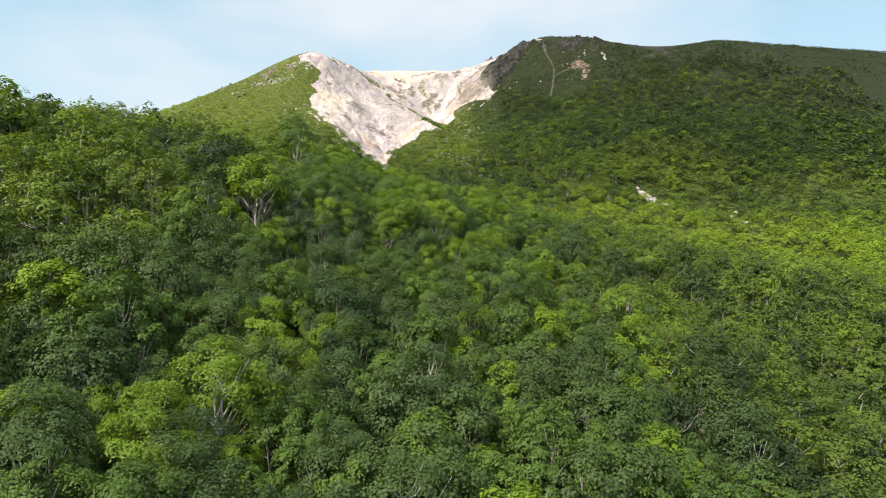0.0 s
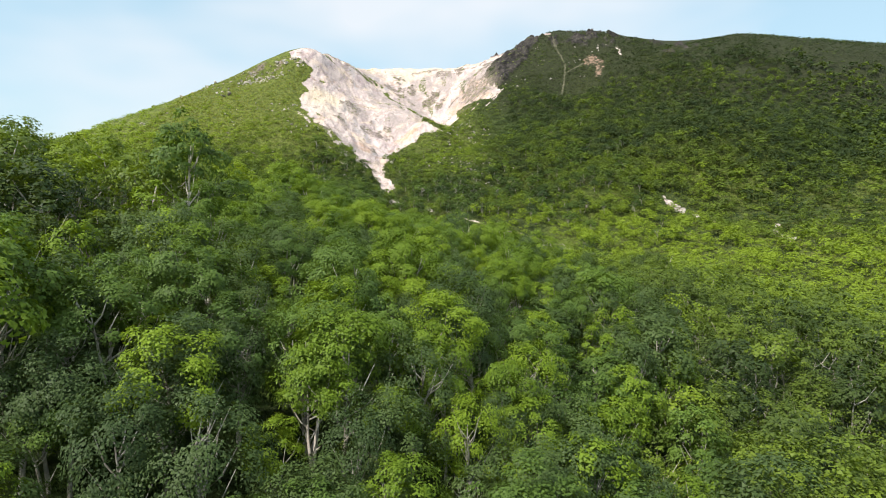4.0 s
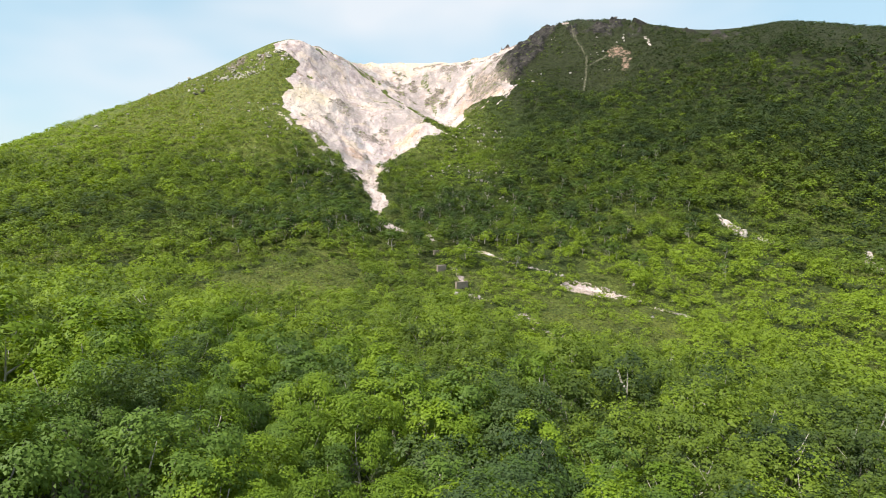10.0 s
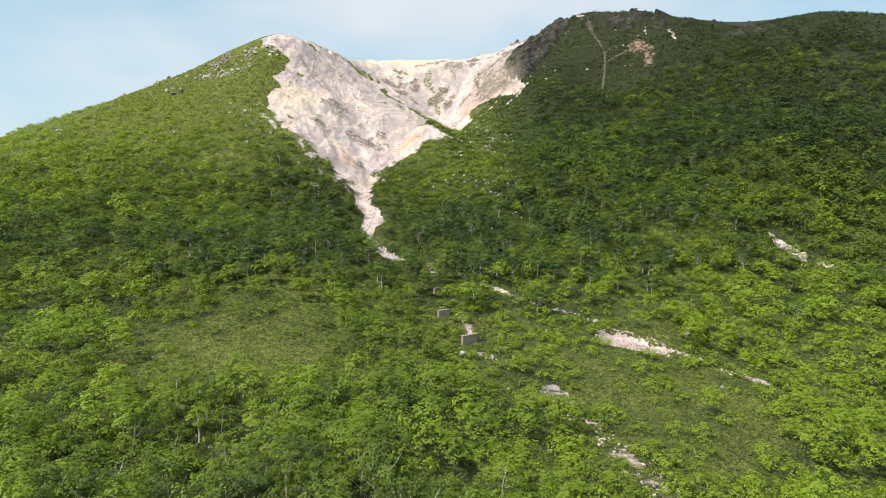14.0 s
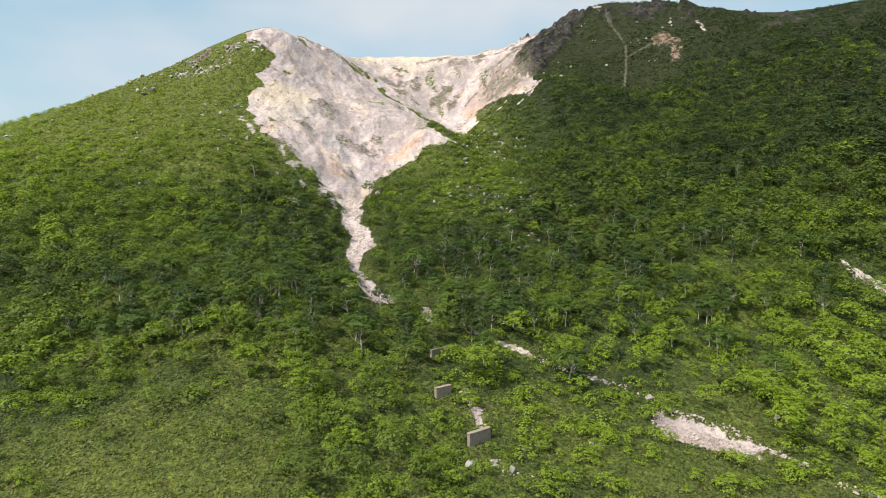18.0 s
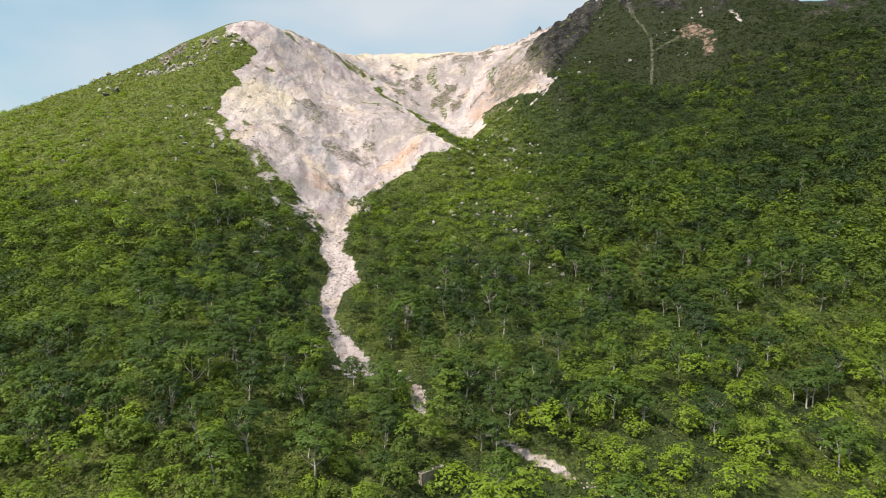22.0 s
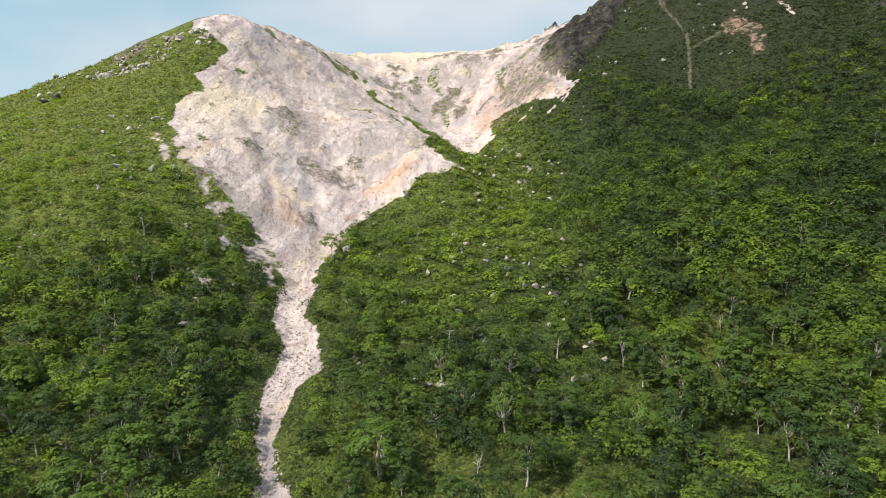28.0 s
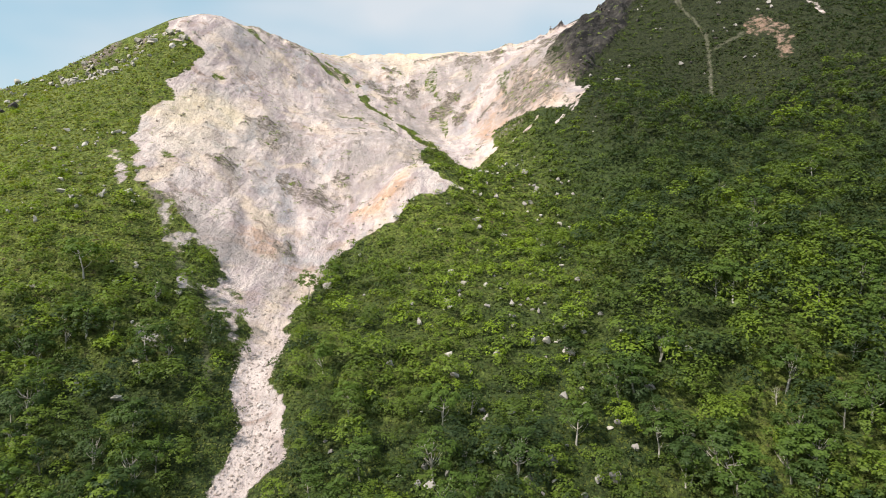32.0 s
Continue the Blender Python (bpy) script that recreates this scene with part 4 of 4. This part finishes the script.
def boulders():
    rnd = random.Random(9)
    # single large stones: x, y, size
    big = [(-5, 510, 2.6), (52, 433, 2.6), (54.5, 433.5, 2.4), (60, 440, 1.8), (59, 446, 1.4), (39, 467, 1.8), (16, 465, 1.5), (44, 480, 1.7), (54, 467, 2.0), (57, 462, 1.8), (50, 480, 1.8), (60, 569, 2.8),
           (70, 559, 2.2), (62, 557, 2.0), (61, 489, 1.6), (44, 484, 2.0), (31, 438, 1.6), (44, 439, 2.4), (45, 437, 2.6), (24, 310, 2.0), (31, 310, 1.4), (47, 319, 1.0), (70, 352, 1.3), (64, 336, 1.6), (29, 358, 1.1),
           (32, 291, 0.8), (41, 293, 0.8), (79, 362, 1.0), (88, 330, 1.2), (97, 318, 1.1), (83, 300, 1.0), (104, 340, 1.2)]
    for x, y, s in big:
        set_rock(rnd.choice(ROCKS), x, y, s * 1.45, rnd, "boulder", "pale grey weathered boulder among green shrubs", "boulders on the slope")
    # scattered over the open tongue and the western slope
    for k in range(290):
        if k < 195:
            x, y = rnd.gauss(46, 17), rnd.uniform(425, 585)
            x += (y - 500) * 0.12
        else:
            x, y = rnd.uniform(-110, -28), rnd.uniform(440, 560)
            x -= (y - 470) * 0.35
        q = (np.array([x]), np.array([y]))
        if bareness(*q)[0] > 0.3:
            continue
        set_rock(rnd.choice(ROCKS if k % 2 and k < 195 else PALES), x, y, 0.9 + 2.1 * rnd.random() ** 2, rnd, "boulder", "pale grey weathered boulder among green shrubs", "boulders on the slope")
    # white outcrop under the western crest
    for k in range(170):
        cx, cy, w = rnd.choice([(-126, 619, 6), (-110, 607, 7), (-138, 616, 4), (-118, 613, 12), (-104, 628, 8), (-94, 628, 7), (-150, 622, 16), (-185, 628, 18), (-225, 628, 20), (-290, 630, 30), (-118, 613, 12), (-130, 617, 14)])
        set_rock(rnd.choice(PALES), rnd.gauss(cx, w), min(rnd.gauss(cy, w * 0.6), 634), 1.5 + 3.6 * rnd.random() ** 2, rnd, "outcrop_rock", "white weathered outcrop rock on alpine grass", "white rocks under the crest", 0.2)
    # pale rock laid bare on the eastern flank
    for k in range(26):
        t = rnd.random()
        x, y = (165 + 5 * t, 421 - 16 * t) if k < 15 else (175 + 10 * t, 405 - 14 * t) if k < 21 else (203 - 4 * t, 366 - 20 * t)
        set_rock(rnd.choice(PALES), x + rnd.gauss(0, 1.5), y + rnd.gauss(0, 1.5), 1.6 + 2.8 * rnd.random(), rnd, "outcrop_rock", "pale outcrop rock bared between trees on the flank", "pale rocks of the eastern flank", 0.15)
    # rocks that stand out of the western slope and along its crest
    for cx, cy, n, w in ((-139, 620, 4, 2), (-129, 614, 3, 2), (-130, 625, 6, 3), (-123, 625, 7, 3), (-116, 627, 6, 3), (-110, 634, 6, 3), (-87, 545, 6, 3), (-85, 552, 4, 2), (-86, 524, 4, 2), (-75, 508, 4, 2),
                         (-82, 500, 5, 2), (-69, 512, 4, 2), (-58, 513, 5, 2), (-48, 485, 6, 3), (-150, 603, 4, 3), (-183, 556, 5, 3), (-191, 535, 6, 3), (-176, 570, 5, 4), (-168, 592, 6, 5), (-207, 513, 4, 4)):
        for k in range(n):
            set_rock(rnd.choice(PALES), rnd.gauss(cx, w), rnd.gauss(cy, w), 0.9 + 2.2 * rnd.random() ** 1.5, rnd, "outcrop_rock", "white weathered outcrop rock on alpine grass", "white rocks under the crest", 0.15)
    # grey crags out of the heath below the eastern summit
    for cx, cy, n, w in ((137, 678, 6, 5), (117, 633, 2, 3), (106, 618, 4, 4), (104, 640, 4, 4), (146, 630, 3, 3), (172, 622, 3, 2), (136, 655, 3, 4), (164, 645, 4, 3), (174, 658, 6, 5), (191, 648, 6, 4), (122, 704, 6, 6)):
        for k in range(n):
            set_rock(rnd.choice(ROCKS + DARKS), rnd.gauss(cx, w), rnd.gauss(cy, w), 1.2 + 2.2 * rnd.random() ** 1.5, rnd, "crag", "grey broken crag in the dark heath", "crags of the eastern summit", 0.15)
    for x, y, s, tall in ((-143, 591, 9.5, 0.8), (-148, 589.5, 6.0, 0.75)):
        set_rock(DARKS[0], x, y, s, rnd, "lava_rock", "dark jagged lava rock on the grassy slope", "", 0.1, tall)
    # broken crest of the eastern summit
    for k in range(46):
        x = rnd.uniform(112, 260)
        set_rock(rnd.choice(DARKS), x, float(crest_y(np.array([x]))[0]) - 6 - abs(rnd.gauss(0, 16)), rnd.uniform(1.5, 4.2), rnd, "crag", "dark broken crag near the summit crest", "crags of the eastern summit", 0.25)


boulders()


def stones(name, spots, sizes, seed, material, label):
    """Loose stones joined in one mesh."""
    rng = np.random.default_rng(seed)
    shapes = []
    for k in range(4):
        me = rock_mesh("stone_shape", 60 + k, material, 1, 0.6)
        shapes.append((np.array([v.co[:] for v in me.vertices]), np.array([p.vertices[:] for p in me.polygons])))
        bpy.data.meshes.remove(me)
    z = surface(spots[:, 0], spots[:, 1])
    co, fs, o = [], [], 0
    for i, (x, y) in enumerate(spots):
        v, f = shapes[i % 4]
        a = rng.random() * 6.283
        turn = np.array([[math.cos(a), -math.sin(a), 0], [math.sin(a), math.cos(a), 0], [0, 0, 1]])
        co.append((v * (sizes[i] * rng.uniform(0.7, 1.3, 3))) @ turn.T + (x, y, z[i] + 0.12 * sizes[i]))
        fs.append(f + o)
        o += len(v)
    co, fs = np.concatenate(co), np.concatenate(fs)
    me = bpy.data.meshes.new(name)
    me.from_pydata(co.tolist(), [], fs.tolist())
    me.materials.append(material)
    return tagged(new(name, me), label, "stones", kind="stuff")


def debris():
    rng = np.random.default_rng(15)
    # the torrent bed
    x, y = rng.uniform(-20, 12, 16000), rng.uniform(378, 515, 16000)
    bed = depth_in(x, y, TORRENT) > -0.4
    bed |= (depth_in(x, y, FACE) > 0) & (y < 505) & (rng.random(len(x)) < 0.5)
    p = np.stack([x[bed], y[bed]], 1)
    stones("torrent_stones", p, 0.22 + 0.95 * rng.random(len(p)) ** 4, 1, RUBBLE, "pinkish broken stones filling the torrent bed")
    # the slip and other bare lines on the bench
    p = []
    for k in range(7000):
        q = (rng.uniform(58, 84), rng.uniform(314, 337))
        p.append(q)
    p = np.array(p)
    p = p[(depth_in(p[:, 0], p[:, 1], SLIP) > -0.8) & (rng.random(len(p)) < 0.75)]
    more = []
    for w, way, *much in LINES[:11]:
        for (ax, ay), (bx, by) in zip(way, way[1:]):
            n = int(math.hypot(bx - ax, by - ay) * 9)
            t = rng.random(n)
            more.append(np.stack([ax + (bx - ax) * t + rng.normal(0, w * 0.6, n), ay + (by - ay) * t + rng.normal(0, w * 0.6, n)], 1))
    p = np.concatenate([p] + more)
    stones("slip_stones", p, 0.16 + 1.1 * rng.random(len(p)) ** 5, 2, RUBBLE, "pale loose stones on the bare slips")
    # fallen blocks on the face
    x, y = rng.uniform(-85, 110, 26000), rng.uniform(495, 760, 26000)
    ok = (bareness(x, y) > 0.6) & (rng.random(len(x)) < 0.5) & (fbm(x, y, 22, 80) > 0.45)
    p = np.stack([x[ok], y[ok]], 1)
    stones("scree_blocks", p, 0.25 + 1.5 * rng.random(len(p)) ** 6, 3, RUBBLE, "scattered pink and grey blocks on the scree")


debris()


# ---- check dams ----
def box(bm, x0, x1, y0, y1, z0, z1):
    vs = [bm.verts.new(c) for c in ((x0, y0, z0), (x1, y0, z0), (x1, y1, z0), (x0, y1, z0), (x0, y0, z1), (x1, y0, z1), (x1, y1, z1), (x0, y1, z1))]
    for q in ((0, 3, 2, 1), (4, 5, 6, 7), (0, 1, 5, 4), (1, 2, 6, 5), (2, 3, 7, 6), (3, 0, 4, 7)):
        bm.faces.new([vs[i] for i in q])


def worn(name, bm, material, parent, bevel=0.06):
    bmesh.ops.bevel(bm, geom=bm.edges[:], offset=bevel, segments=1, affect="EDGES")
    me = bpy.data.meshes.new(name)
    bm.to_mesh(me)
    bm.free()
    me.materials.append(material)
    ob = new(name, me)
    ob.parent = parent
    return ob


def check_dam(x, y, turn, width, tall):
    root = new("check_dam")
    z = float(surface(np.array([x]), np.array([y]))[0])
    root.matrix_basis = pose(x, y, z - 0.6, 0, 0, turn)
    bm = bmesh.new()
    box(bm, -width / 2, width / 2, -0.35, 0.35, -1.5, tall)
    worn("wall", bm, CONCRETE, root)
    bm = bmesh.new()
    box(bm, -width / 2 - 0.08, width / 2 + 0.08, -0.45, 0.45, tall + 0.004, tall + 0.24)
    tagged(worn("cap", bm, CONCRETE, root), "worn concrete coping")
    bm = bmesh.new()
    box(bm, width / 2 - 0.5, width / 2 + 0.1, 0.36, 2.2, -1.5, tall - 0.3)
    worn("wing_wall", bm, CONCRETE, root)
    return tagged(root, "weathered concrete check dam in an overgrown gully", "dam", "check dams in the gully")


check_dam(19.5, 346.5, 40, 4.4, 1.9)
check_dam(20, 331, 35, 3.8, 2.3)
check_dam(26, 317.5, 38, 5.2, 2.7)


# ---- dead trees ----
def dead_tree(x, y, tall, seed):
    rnd = random.Random(seed)
    root = new("dead_tree")
    z = float(surface(np.array([x]), np.array([y]))[0])
    root.matrix_basis = Matrix.LocRotScale((x, y, z), Euler((rnd.uniform(-0.12, 0.12), rnd.uniform(-0.12, 0.12), rnd.uniform(0, 6.28))), (tall, tall, tall))
    tubes = limbs(rnd, 6, 9, 2)
    vs, fs = join_tubes(tubes[:1] + tubes[10:11])
    part("trunk", mesh_of("trunk", vs, fs, BARK), root)
    for t in tubes[1:10] + tubes[11:]:
        part("branch", mesh_of("branch", *t, BARK), root)
    return tagged(root, "bare dead birch with bleached branches among shrubs", "tree", "dead trees")


for k, spot in enumerate([(-32, 205, 6.0), (-25, 209, 5.0), (-50, 180, 6.0), (95, 470, 4.6), (112, 452, 5.0), (60, 180, 6.5), (128, 480, 4.6), (104, 436, 5.0), (88, 446, 4.6), (122, 462, 5.0), (141, 470, 5.2), (30, 405, 5.0), (-24, 395, 5.0)]):
    dead_tree(*spot, 90 + k)
